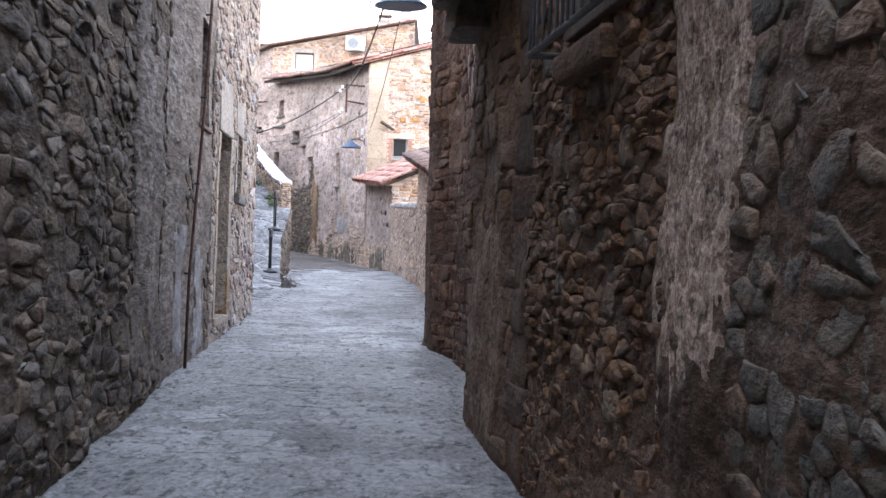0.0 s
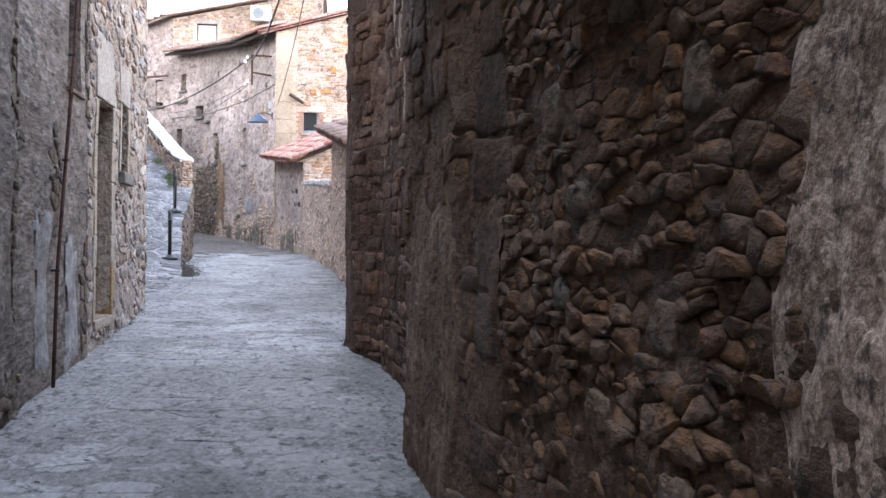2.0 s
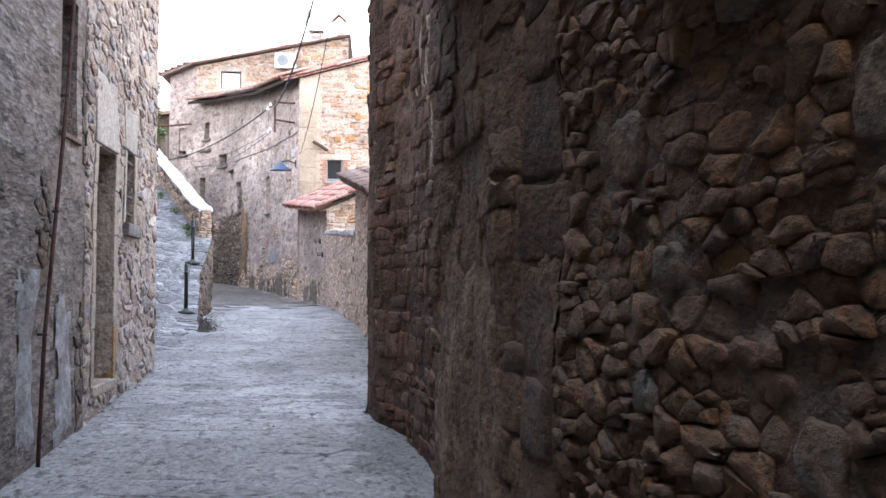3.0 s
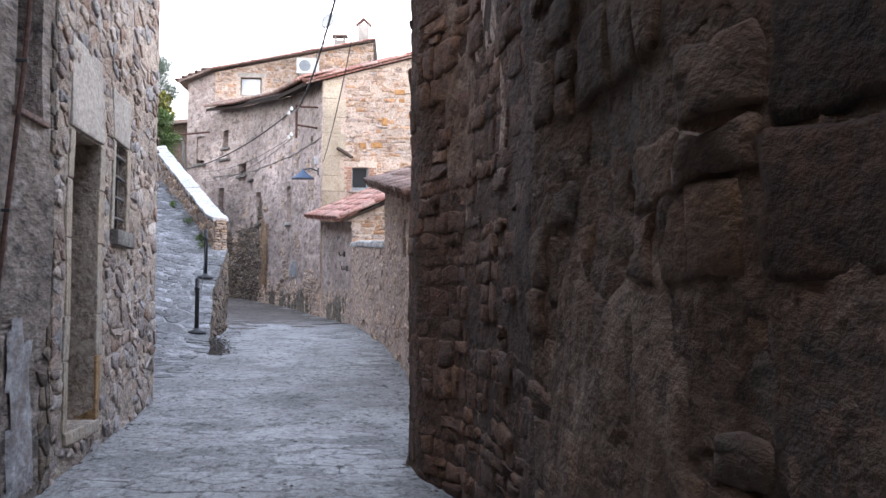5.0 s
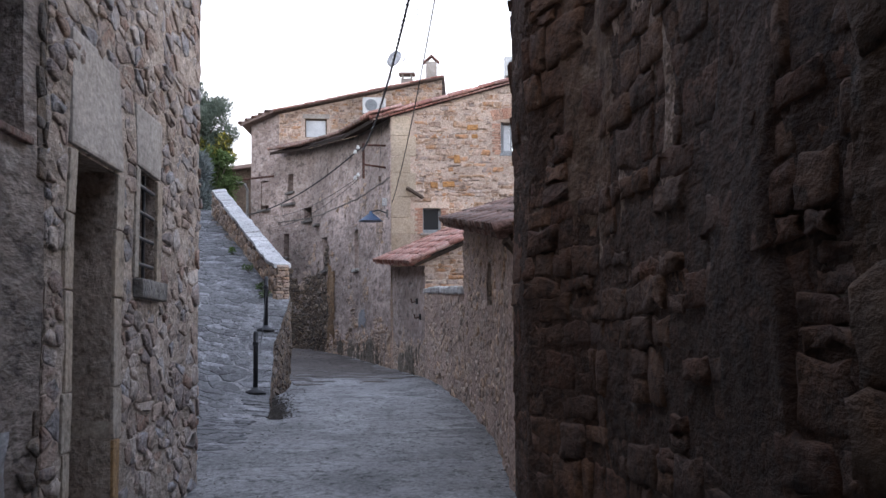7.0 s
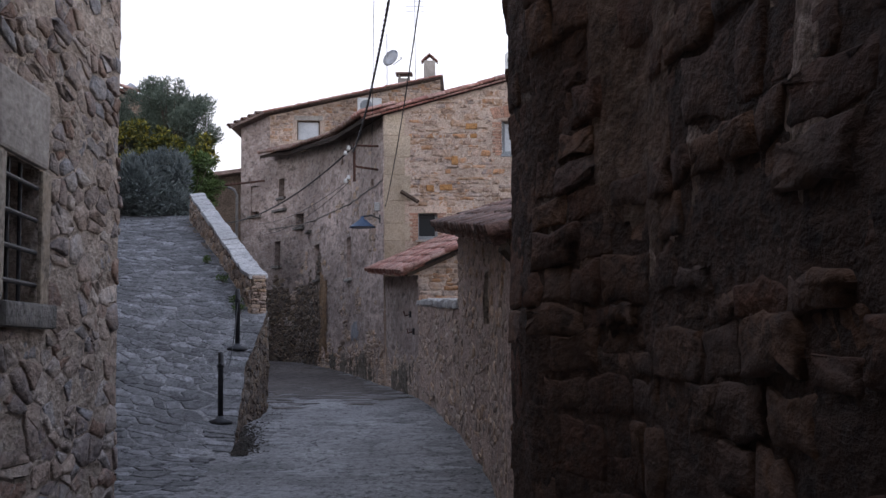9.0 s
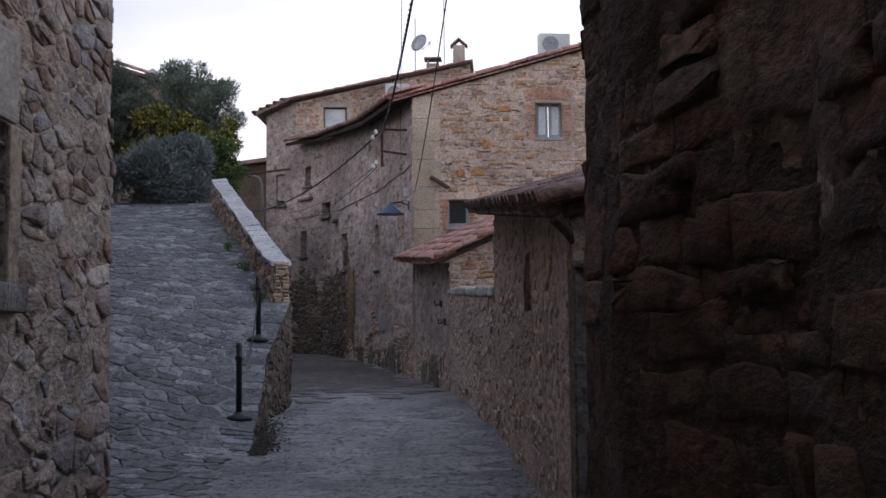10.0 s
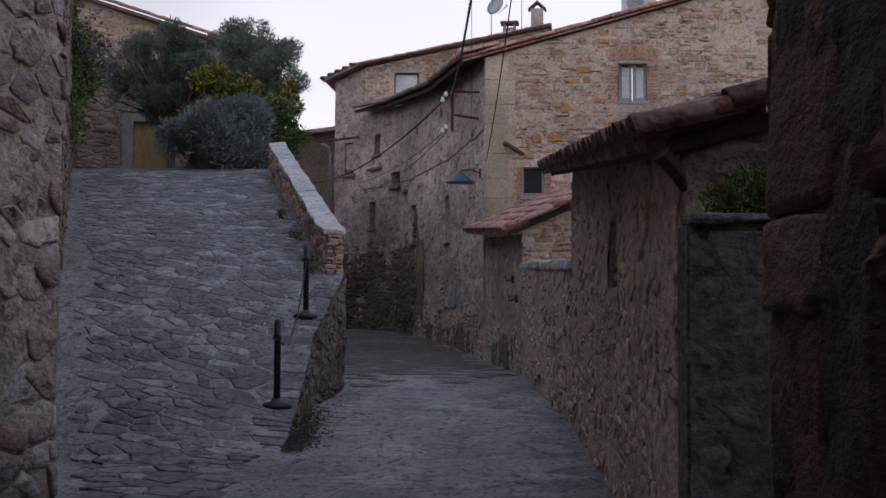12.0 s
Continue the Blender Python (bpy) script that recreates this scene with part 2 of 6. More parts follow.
FLAG = material("uneven_flagstone", [(0.068, 0.066, 0.067), (0.189, 0.186, 0.187), (0.099, 0.096, 0.096), (0.324, 0.321, 0.324), (0.126, 0.123, 0.123), (0.234, 0.231, 0.234)], rough=0.75, scale=7, bump=0.8, pieces=0.75, spec=0.4, smear=(0.115, 0.112, 0.109), smears=0.4, grain=22, pits=0.6, along=0.5)
PAVING_EARTHY = material("earth_stained_paving_stone", [(0.1, 0.086, 0.078), (0.17, 0.15, 0.137), (0.125, 0.107, 0.097), (0.2, 0.178, 0.163)], rough=0.8, scale=5, bump=0.5, pieces=0.4, grain=22, along=0.4)
CEMENT = material("grey_cement_bed", [(0.175, 0.17, 0.166), (0.275, 0.268, 0.262), (0.22, 0.214, 0.208), (0.34, 0.333, 0.327)], rough=0.8, scale=8, bump=0.7, grain=26, contrast=1.0, pits=0.65, stains=0.45, along=0.5)
CAPSTONE = material("pale_capstone", [(0.42, 0.4, 0.38), (0.56, 0.545, 0.53), (0.5, 0.48, 0.46), (0.62, 0.61, 0.6)], rough=0.7, scale=8, bump=0.4, pieces=0.5)
CLAY = material("clay_roof_tile", [(0.36, 0.15, 0.11), (0.5, 0.235, 0.18), (0.56, 0.37, 0.31), (0.42, 0.19, 0.145), (0.3, 0.14, 0.11), (0.52, 0.38, 0.33)], scale=8, bump=0.3, pieces=0.7)
CLAY_OLD = material("lichened_clay_tile", [(0.14, 0.085, 0.068), (0.27, 0.155, 0.12), (0.31, 0.235, 0.2), (0.2, 0.125, 0.1)], scale=11, bump=0.4, pieces=0.5)
BRICK = material("salmon_brick", [(0.42, 0.22, 0.15), (0.52, 0.3, 0.21), (0.48, 0.33, 0.25)], scale=10, bump=0.3, pieces=0.7)
IRON = material("dark_painted_iron", [(0.02, 0.02, 0.022), (0.035, 0.035, 0.04)], rough=0.55, scale=20, bump=0.15, spec=0.5, pits=0.0)
RUST_IRON = material("rusty_iron", [(0.07, 0.035, 0.025), (0.13, 0.06, 0.045)], rough=0.8, scale=20, bump=0.3)
BLUE_METAL = material("blue_enamel_metal", [(0.03, 0.06, 0.12), (0.045, 0.085, 0.16)], rough=0.4, scale=9, bump=0.05, spec=0.5, pits=0.0)
WOOD_PALE = material("pale_yellow_door_wood", [(0.4, 0.28, 0.13), (0.5, 0.36, 0.18), (0.45, 0.32, 0.16)], rough=0.6, scale=3, bump=0.2, streak=0.2, pits=0.0)
WOOD_DARK = material("dark_weathered_wood", [(0.05, 0.035, 0.025), (0.1, 0.07, 0.05), (0.08, 0.06, 0.05)], scale=5, bump=0.4, streak=0.3)
GREY_PAINT = material("grey_painted_wood", [(0.27, 0.29, 0.3), (0.34, 0.36, 0.37)], rough=0.55, scale=6, bump=0.1, pits=0.0)
WHITE_PLASTIC = material("white_enamel_casing", [(0.68, 0.68, 0.66), (0.76, 0.76, 0.74)], rough=0.45, scale=5, bump=0.03, pits=0.0)
CURTAIN = material("pale_blind", [(0.6, 0.62, 0.63), (0.7, 0.72, 0.73)], rough=0.7, scale=4, bump=0.05, pits=0.0)
GALV = material("galvanised_pipe", [(0.32, 0.32, 0.32), (0.45, 0.45, 0.45)], rough=0.45, scale=7, bump=0.05, metal=0.6, pits=0.0)
CABLE = material("black_cable", [(0.015, 0.015, 0.017), (0.03, 0.03, 0.03)], rough=0.6, scale=20, bump=0.0, pits=0.0)
BARK = material("grey_bark", [(0.1, 0.08, 0.06), (0.17, 0.14, 0.11)], scale=9, bump=0.6, streak=0.3)
LEAF_OLIVE = material("grey_green_leaves", [(0.101, 0.134, 0.101), (0.176, 0.218, 0.168), (0.252, 0.294, 0.235)], rough=0.6, scale=1.5, bump=0, pieces=0.6, pits=0.0)
LEAF_YELLOW = material("yellow_green_leaves", [(0.05, 0.065, 0.025), (0.09, 0.1, 0.028), (0.1, 0.11, 0.03), (0.42, 0.36, 0.05), (0.2, 0.19, 0.035)], rough=0.5, scale=1.5, bump=0, pieces=0.6, pits=0.0)
LEAF_BLUE = material("blue_grey_sprigs", [(0.130, 0.156, 0.150), (0.208, 0.240, 0.234), (0.286, 0.319, 0.312)], rough=0.7, scale=1.8, bump=0, pieces=0.6, pits=0.0)
LEAF_GREEN = material("green_leaves", [(0.065, 0.113, 0.032), (0.130, 0.194, 0.057), (0.097, 0.146, 0.049)], rough=0.5, scale=2, bump=0, pieces=0.6, pits=0.0)
FLOWER = material("violet_flowers", [(0.16, 0.08, 0.25), (0.25, 0.13, 0.36)], rough=0.6, scale=6, bump=0, pieces=0.6, pits=0.0)
DIRT = material("dark_soil_litter", [(0.05, 0.042, 0.035), (0.1, 0.085, 0.07)], scale=14, bump=0.8)
RUST_STAIN = material("rust_brown_wall_stain", [(0.16, 0.1, 0.06), (0.28, 0.17, 0.09), (0.36, 0.25, 0.16)], scale=3, bump=0.4, grain=12, along=0.4)
BLUE_MARK = material("faded_blue_paint", [(0.3, 0.31, 0.34), (0.38, 0.39, 0.42)], scale=6, bump=0.2, along=0.4)
GLASS = bpy.data.materials.new("window_glass")
GLASS.use_nodes = True
g_b = GLASS.node_tree.nodes["Principled BSDF"]
g_b.inputs["Base Color"].default_value, g_b.inputs["Roughness"].default_value, g_b.inputs["Metallic"].default_value = (0.02, 0.022, 0.025, 1), 0.08, 0.0
g_b.inputs["Specular IOR Level"].default_value, g_b.inputs["IOR"].default_value = 0.25, 1.3


# ---- building helpers ----
def from_lists(name, verts, faces, mat, parent=None, label="", smooth=False):
    me = bpy.data.meshes.new(name)
    me.from_pydata(verts, [], faces)
    me.materials.append(mat)
    if smooth:
        me.shade_smooth()
    me.update()
    ob = new(name, me)
    ob.parent = parent
    return tagged(ob, label)


def part(name, bm, mat, parent=None, label="", smooth=False):
    """Links a bmesh as one mesh object under a thing or a part."""
    bmesh.ops.recalc_face_normals(bm, faces=bm.faces[:])
    me = bpy.data.meshes.new(name)
    bm.to_mesh(me)
    bm.free()
    me.materials.append(mat)
    if smooth:
        me.shade_smooth()
    ob = new(name, me)
    ob.parent = parent
    return tagged(ob, label)


def thing(name, x, y, z, label, category, group="", kind="", rz=0):
    e = new(name)
    e.empty_display_size = 0.1
    e.matrix_basis = pose(x, y, z, 0, 0, rz)
    return tagged(e, label, category, group, kind)


def box(sx, sy, sz, x=0, y=0, z=0, bevel=0.01, rough=0.0, bm=None, m=None):
    """A bevelled box centred on x, y with its foot at z; rough shakes its corners."""
    bm = bm or bmesh.new()
    made = bmesh.ops.create_cube(bm, size=1.0, matrix=Matrix.Translation((x, y, z + sz / 2)) @ Matrix.Diagonal((sx, sy, sz, 1)))["verts"]
    if m is not None:
        bmesh.ops.transform(bm, matrix=m, verts=made)
    if rough:
        for v in made:
            v.co += Vector([random.uniform(-rough, rough) for _ in range(3)])
    if bevel:
        edges = list({e for v in made for e in v.link_edges})
        bmesh.ops.bevel(bm, geom=edges, offset=bevel, segments=2, affect="EDGES", profile=0.6)
    return bm


def tube(points, r, sides=8, bm=None, caps=True, radii=None):
    """A round bar along points."""
    bm = bm or bmesh.new()
    pts = [Vector(p) for p in points]
    rings = []
    for i, p in enumerate(pts):
        d = (pts[min(i + 1, len(pts) - 1)] - pts[max(i - 1, 0)]).normalized()
        a = d.cross(Vector((0, 0, 1)) if abs(d.z) < 0.9 else Vector((1, 0, 0))).normalized()
        b = d.cross(a)
        rr = radii[i] if radii else r
        rings.append([bm.verts.new(p + (a * math.cos(2 * math.pi * k / sides) + b * math.sin(2 * math.pi * k / sides)) * rr) for k in range(sides)])
    for r0, r1 in zip(rings, rings[1:]):
        for k in range(sides):
            bm.faces.new((r0[k], r0[(k + 1) % sides], r1[(k + 1) % sides], r1[k]))
    if caps:
        bm.faces.new(rings[0])
        bm.faces.new(rings[-1])
    return bm


def lathe(profile, sides=20, bm=None, x=0, y=0):
    """A turned shape from (radius, z) pairs."""
    bm = bm or bmesh.new()
    rings = [[bm.verts.new((x + r * math.cos(2 * math.pi * k / sides), y + r * math.sin(2 * math.pi * k / sides), z)) for k in range(sides)] for r, z in profile]
    for r0, r1 in zip(rings, rings[1:]):
        for k in range(sides):
            bm.faces.new((r0[k], r0[(k + 1) % sides], r1[(k + 1) % sides], r1[k]))
    bm.faces.new(rings[0])
    bm.faces.new(rings[-1])
    return bm


def interp(x, pts):
    if x <= pts[0][0]:
        return pts[0][1]
    for (a, va), (b, vb) in zip(pts, pts[1:]):
        if x <= b:
            return va + (vb - va) * (x - a) / (b - a)
    return pts[-1][1]


# ---- irregular stones ----
def clip(poly, a, b, c):
    """Keeps the part of a polygon where a u + b v <= c."""
    out = []
    for i, (u, v) in enumerate(poly):
        u2, v2 = poly[(i + 1) % len(poly)]
        d, d2 = a * u + b * v - c, a * u2 + b * v2 - c
        if d <= 0:
            out.append((u, v))
        if (d < 0 < d2) or (d2 < 0 < d):
            k = d / (d - d2)
            out.append((u + (u2 - u) * k, v + (v2 - v) * k))
    return out


def cut_holes(poly, cu, cv, su, sv, holes):
    for h0, h1, g0, g1 in holes:
        if not poly:
            break
        if h0 <= cu <= h1 and g0 <= cv <= g1:
            return []
        if g0 - sv < cv < g1 + sv and h0 - su < cu < h1 + su:
            sides = [(h0 - cu, (1, 0, h0)), (cu - h1, (-1, 0, -h1)), (g0 - cv, (0, 1, g0)), (cv - g1, (0, -1, -g1))]
            poly = clip(poly, *max(sides)[1])
    return poly


def courses(u0, u1, v0, v1, su, sv, rng, rough=0.12, holes=()):
    """Roughly squared blocks in wavering courses."""
    lines, v = [v0], v0
    while v < v1:
        v += sv * rng.choice((0.55, 0.8, 1.0, 1.0, 1.3, 1.6))
        lines.append(v)
    out = []
    for j in range(len(lines) - 1):
        def low(u, j=j):
            return lines[j] + 0.14 * sv * noise.noise((u * 1.7, j * 7.3, 1.0))

        def high(u, j=j):
            return lines[j + 1] + 0.14 * sv * noise.noise((u * 1.7, (j + 1) * 7.3, 1.0))

        u = u0 - rng.uniform(0, su)
        while u < u1:
            w = su * rng.uniform(0.45, 1.6)
            a, b = max(u, u0), min(u + w, u1)
            u += w
            if b - a < 0.05:
                continue
            m, q = (a + b) / 2, sv * rough
            parts = [(a, b, 0.0, 1.0)] if lines[j + 1] - lines[j] < sv or rng.random() > 0.22 else [(a, b, 0.0, 0.5), (a, b, 0.5, 1.0)]
            for a1, b1, k0, k1 in parts:
                def at(uu, k):
                    return (uu + rng.uniform(-q, q), low(uu) * (1 - k) + high(uu) * k + rng.uniform(-q, q) * 0.5)
                poly = [at(a1, k0), at(m, k0), at(b1, k0), at(b1, (k0 + k1) / 2), at(b1, k1), at(m, k1), at(a1, k1), at(a1, (k0 + k1) / 2)]
                poly = cut_holes(poly, m, low(m) + (k0 + k1) / 2 * (high(m) - low(m)), w, sv, holes)
                if len(poly) >= 3:
                    out.append(poly)
    return out


def cells(u0, u1, v0, v1, su, sv, rng, jitter=0.46, drop=0.26, holes=(), jv=0.38, split=0.3):
    """Irregular stones that fill a rectangle: cells round scattered points, about su wide and sv high, cut back at the holes."""
    nu, nv = max(1, int((u1 - u0) / su)), max(1, int((v1 - v0) / sv))
    pts = {}
    for j in range(-1, nv + 1):
        for i in range(-1, nu + 1):
            r = rng.random()
            if r > drop:
                x, y = i + 0.5 + 0.5 * (j % 2) + rng.uniform(-jitter, jitter), j + 0.5 + rng.uniform(-jv, jv)
                pts[i, j] = [(x, y)]
                if r > 1 - split:
                    a, b = rng.uniform(0.1, 0.25), rng.uniform(0.12, 0.3)
                    pts[i, j] = [(x - a, y - b), (x + a * rng.uniform(-1, 1), y + b)] + ([(x + 2 * a, y - b * 0.5)] if r > 1 - split / 2 else [])
    out = []
    ku, kv = (u1 - u0) / nu, (v1 - v0) / nv
    for i, j, px, py in [(i, j, *p) for (i, j), ps in pts.items() for p in ps]:
        poly = [(px - 1.6, py - 1.6), (px + 1.6, py - 1.6), (px + 1.6, py + 1.6), (px - 1.6, py + 1.6)]
        for dj in (0, -1, 1, -2, 2):
            for di in (0, -1, 1, -2, 2):
                for q in pts.get((i + di, j + dj), ()):
                    a, b = q[0] - px, q[1] - py
                    if a or b:
                        poly = clip(poly, a, b, (q[0] ** 2 + q[1] ** 2 - px ** 2 - py ** 2) / 2)
        poly = [(u0 + a * ku, v0 + b * kv) for a, b in poly]
        for a, b, c in ((-1, 0, -u0), (1, 0, u1), (0, -1, -v0), (0, 1, v1)):
            poly = clip(poly, a, b, c)
        poly = cut_holes(poly, u0 + px * ku, v0 + py * kv, su, sv, holes)
        if len(poly) >= 3:
            area = abs(sum(poly[k][0] * poly[(k + 1) % len(poly)][1] - poly[(k + 1) % len(poly)][0] * poly[k][1] for k in range(len(poly)))) / 2
            if area > su * sv * 0.06:
                out.append(poly)
    return out


def round_off(poly, gap):
    """A polygon with cut corners, set in by the joint."""
    n = len(poly)
    cu, cv = sum(p[0] for p in poly) / n, sum(p[1] for p in poly) / n
    out = []
    for i in range(n):
        (u, v), (u2, v2) = poly[i], poly[(i + 1) % n]
        if math.hypot(u2 - u, v2 - v) < 0.012:
            out.append(((u + u2) / 2, (v + v2) / 2))
            continue
        out.append((u * 0.89 + u2 * 0.11, v * 0.89 + v2 * 0.11))
        out.append((u * 0.11 + u2 * 0.89, v * 0.11 + v2 * 0.89))
    res = []
    for u, v in out:
        d = math.hypot(u - cu, v - cv)
        k = max(0.5, 1 - gap / max(d, 1e-6))
        res.append((cu + (u - cu) * k, cv + (v - cv) * k))
    return res, (cu, cv)


def stone_shape(poly, depth, gap, rng, dome=0.12, shoulder=0.955, tilt=0.3):
    """Vertices (u, v, height) and faces of one stone: an uneven face with worn edges on its outline."""
    ring, (cu, cv) = round_off(poly, gap)
    n = len(ring)
    tu, tv = rng.uniform(-tilt, tilt), rng.uniform(-tilt, tilt)
    size = max(math.hypot(u - cu, v - cv) for u, v in ring)
    ring = [(u + rng.uniform(-0.05, 0.05) * size, v + rng.uniform(-0.05, 0.05) * size) for u, v in ring]
    vs = [(u, v, -0.03) for u, v in ring]
    for k, h in ((shoulder, 0.7), (shoulder - 0.13, 1.0)):
        for u, v in ring:
            kk = k + rng.uniform(-0.03, 0.03)
            vs.append((cu + (u - cu) * kk, cv + (v - cv) * kk, depth * (h + rng.uniform(-0.16, 0.16) + (tu * (u - cu) + tv * (v - cv)) / size)))
    vs.append((cu + rng.uniform(-0.2, 0.2) * size, cv + rng.uniform(-0.2, 0.2) * size, depth * (1 + dome * rng.uniform(-1, 2))))
    fs = []
    for r in (0, n):
        fs += [(r + k, r + (k + 1) % n, r + n + (k + 1) % n, r + n + k) for k in range(n)]
    fs += [(2 * n + k, 2 * n + (k + 1) % n, 3 * n) for k in range(n)]
    return vs, fs


def lay_stones(parent, polys, place, mat, name, seed, depth=(0.015, 0.05), gap=0.005, near=None, limit=290, shoulder=0.955, dome=0.12, smooth=True, skip=None, rest="stone_infill", label="remaining rough stones of the same wall", tilt=0.3):
    """Each outline becomes a stone on a surface: single ones where near(u, v) holds, the rest joined in one mesh."""
    rng = random.Random(seed)
    many_v, many_f, count = [], [], 0
    for poly in polys:
        cu, cv = sum(p[0] for p in poly) / len(poly), sum(p[1] for p in poly) / len(poly)
        d = rng.uniform(*depth)
        if skip and skip(cu, cv):
            continue
        vs, fs = stone_shape(poly, d, gap * rng.choice((0.4, 1.0, 1.0, 2.5)), rng, dome, shoulder, tilt)
        vs = [place(u, v, h) for u, v, h in vs]
        if near and count < limit and near(cu, cv):
            count += 1
            c = place(cu, cv, 0)
            ob = from_lists(name, [(x - c[0], y - c[1], z - c[2]) for x, y, z in vs], fs, mat, parent, "", smooth)
            ob.location = c
        else:
            k = len(many_v)
            many_v += vs
            many_f += [tuple(i + k for i in f) for f in fs]
    if many_v:
        ob = from_lists(rest, many_v, many_f, mat, parent, "", smooth)
        tagged(ob, label, kind="stuff")


class Run:
    """A line of wall on the plan, walked from its first corner; side = +1 where the open side lies to the right of the walk."""

    def __init__(self, pts, side=1, wobble=0.02, seed=0.0):
        self.p = [Vector((*q, 0)) for q in pts]
        self.side, self.wobble, self.seed = side, wobble, seed
        self.s = [0.0]
        for a, b in zip(self.p, self.p[1:]):
            self.s.append(self.s[-1] + (b - a).length)
        self.length = self.s[-1]

    def at(self, u, v, n=0.0):
        i = 0
        while i < len(self.p) - 2 and u > self.s[i + 1]:
            i += 1
        a, b = self.p[i], self.p[i + 1]
        d = (b - a).normalized()
        nor = Vector((d.y, -d.x, 0)) * self.side
        off = n + self.wobble * noise.noise((u * 1.3 + self.seed, v * 1.3, self.seed))
        q = a + d * (u - self.s[i]) + nor * off
        return (q.x, q.y, v)

    def u_of_y(self, y):
        for i in range(len(self.p) - 1):
            a, b = self.p[i].y, self.p[i + 1].y
            if min(a, b) <= y <= max(a, b) and a != b:
                return self.s[i] + (y - a) / (b - a) * (self.s[i + 1] - self.s[i])
        return 0.0 if abs(y - self.p[0].y) < abs(y - self.p[-1].y) else self.length


def wall_core(name, run, z0, top, thick, mat, label, holes=(), step=0.3, category="wall"):
    """The body of a wall along a run, with thickness and with its openings cut through."""
    us = {0.0, run.length, *run.s}
    vs = {z0}
    zmax = max(top(u) for u in [run.length * k / 40 for k in range(41)])
    for h0, h1, g0, g1 in holes:
        us |= {h0, h1}
        vs |= {g0, g1}
    k = z0
    while k < zmax + step:
        if all(abs(k - x) > 0.06 for x in vs):
            vs.add(k)
        k += step
    k = 0.0
    while k < run.length:
        if all(abs(k - x) > 0.06 for x in us):
            us.add(k)
        k += step
    us, vs = sorted(us), sorted(vs)
    verts, faces, index = [], [], {}

    def vid(i, j, back):
        v = min(vs[j], top(us[i]))
        key = (i, round(v, 4), back)
        if key not in index:
            index[key] = len(verts)
            verts.append(run.at(us[i], v, -thick if back else 0.0))
        return index[key]

    def solid(i, j):
        if i < 0 or j < 0 or i >= len(us) - 1 or j >= len(vs) - 1:
            return False
        mu, mv = (us[i] + us[i + 1]) / 2, (vs[j] + vs[j + 1]) / 2
        if vs[j] >= max(top(us[i]), top(us[i + 1])) - 1e-4:
            return False
        return not any(h0 < mu < h1 and g0 < mv < g1 for h0, h1, g0, g1 in holes)

    def face(*ids):
        ids = [x for k, x in enumerate(ids) if x not in ids[:k]]
        if len(ids) > 2:
            faces.append(tuple(ids))

    for i in range(len(us) - 1):
        for j in range(len(vs) - 1):
            if not solid(i, j):
                continue
            a, b, c, d = (i, j), (i + 1, j), (i + 1, j + 1), (i, j + 1)
            face(*[vid(*p, 0) for p in (a, b, c, d)])
            face(*[vid(*p, 1) for p in (d, c, b, a)])
            for di, dj, p, q in ((-1, 0, d, a), (1, 0, b, c), (0, -1, a, b), (0, 1, c, d)):
                if not solid(i + di, j + dj):
                    face(vid(*q, 0), vid(*p, 0), vid(*p, 1), vid(*q, 1))
    ob = from_lists(name, verts, faces, mat)
    bm = bmesh.new()
    bm.from_mesh(ob.data)
    bmesh.ops.recalc_face_normals(bm, faces=bm.faces[:])
    bm.to_mesh(ob.data)
    bm.free()
    return tagged(ob, label, category, kind="structure")


def plaster_patch(parent, run, u0, u1, v0, v1, mat, seed, n=0.045, step=0.07, label="flaking patch of old lime plaster", cut=0.0, name="plaster_patch"):
    """A ragged sheet of render over the stones; its edge dips into the wall."""
    nu, nv = int((u1 - u0) / step), int((v1 - v0) / step)
    verts, faces = [], []
    keep = []
    for j in range(nv + 1):
        for i in range(nu + 1):
            u, v = u0 + (u1 - u0) * i / nu, v0 + (v1 - v0) * j / nv
            edge = min(i / nu, 1 - i / nu, j / nv, 1 - j / nv) * 4
            f = min(1.0, edge) - 0.35 + 0.75 * noise.noise((u * 2.1 + seed, v * 1.4, seed)) + 0.4 * noise.noise((u * 6 + seed, v * 4, 3)) - cut
            keep.append(f > -0.12)
            h = n * max(-1.2, min(1.0, f * 4)) + 0.012 * noise.noise((u * 9, v * 5, seed))
            verts.append(run.at(u, v, h))
    w = nu + 1
    for j in range(nv):
        for i in range(nu):
            q = (j * w + i, j * w + i + 1, (j + 1) * w + i + 1, (j + 1) * w + i)
            if all(keep[k] for k in q):
                faces.append(q)
    return from_lists(name, verts, faces, mat, parent, label, True)


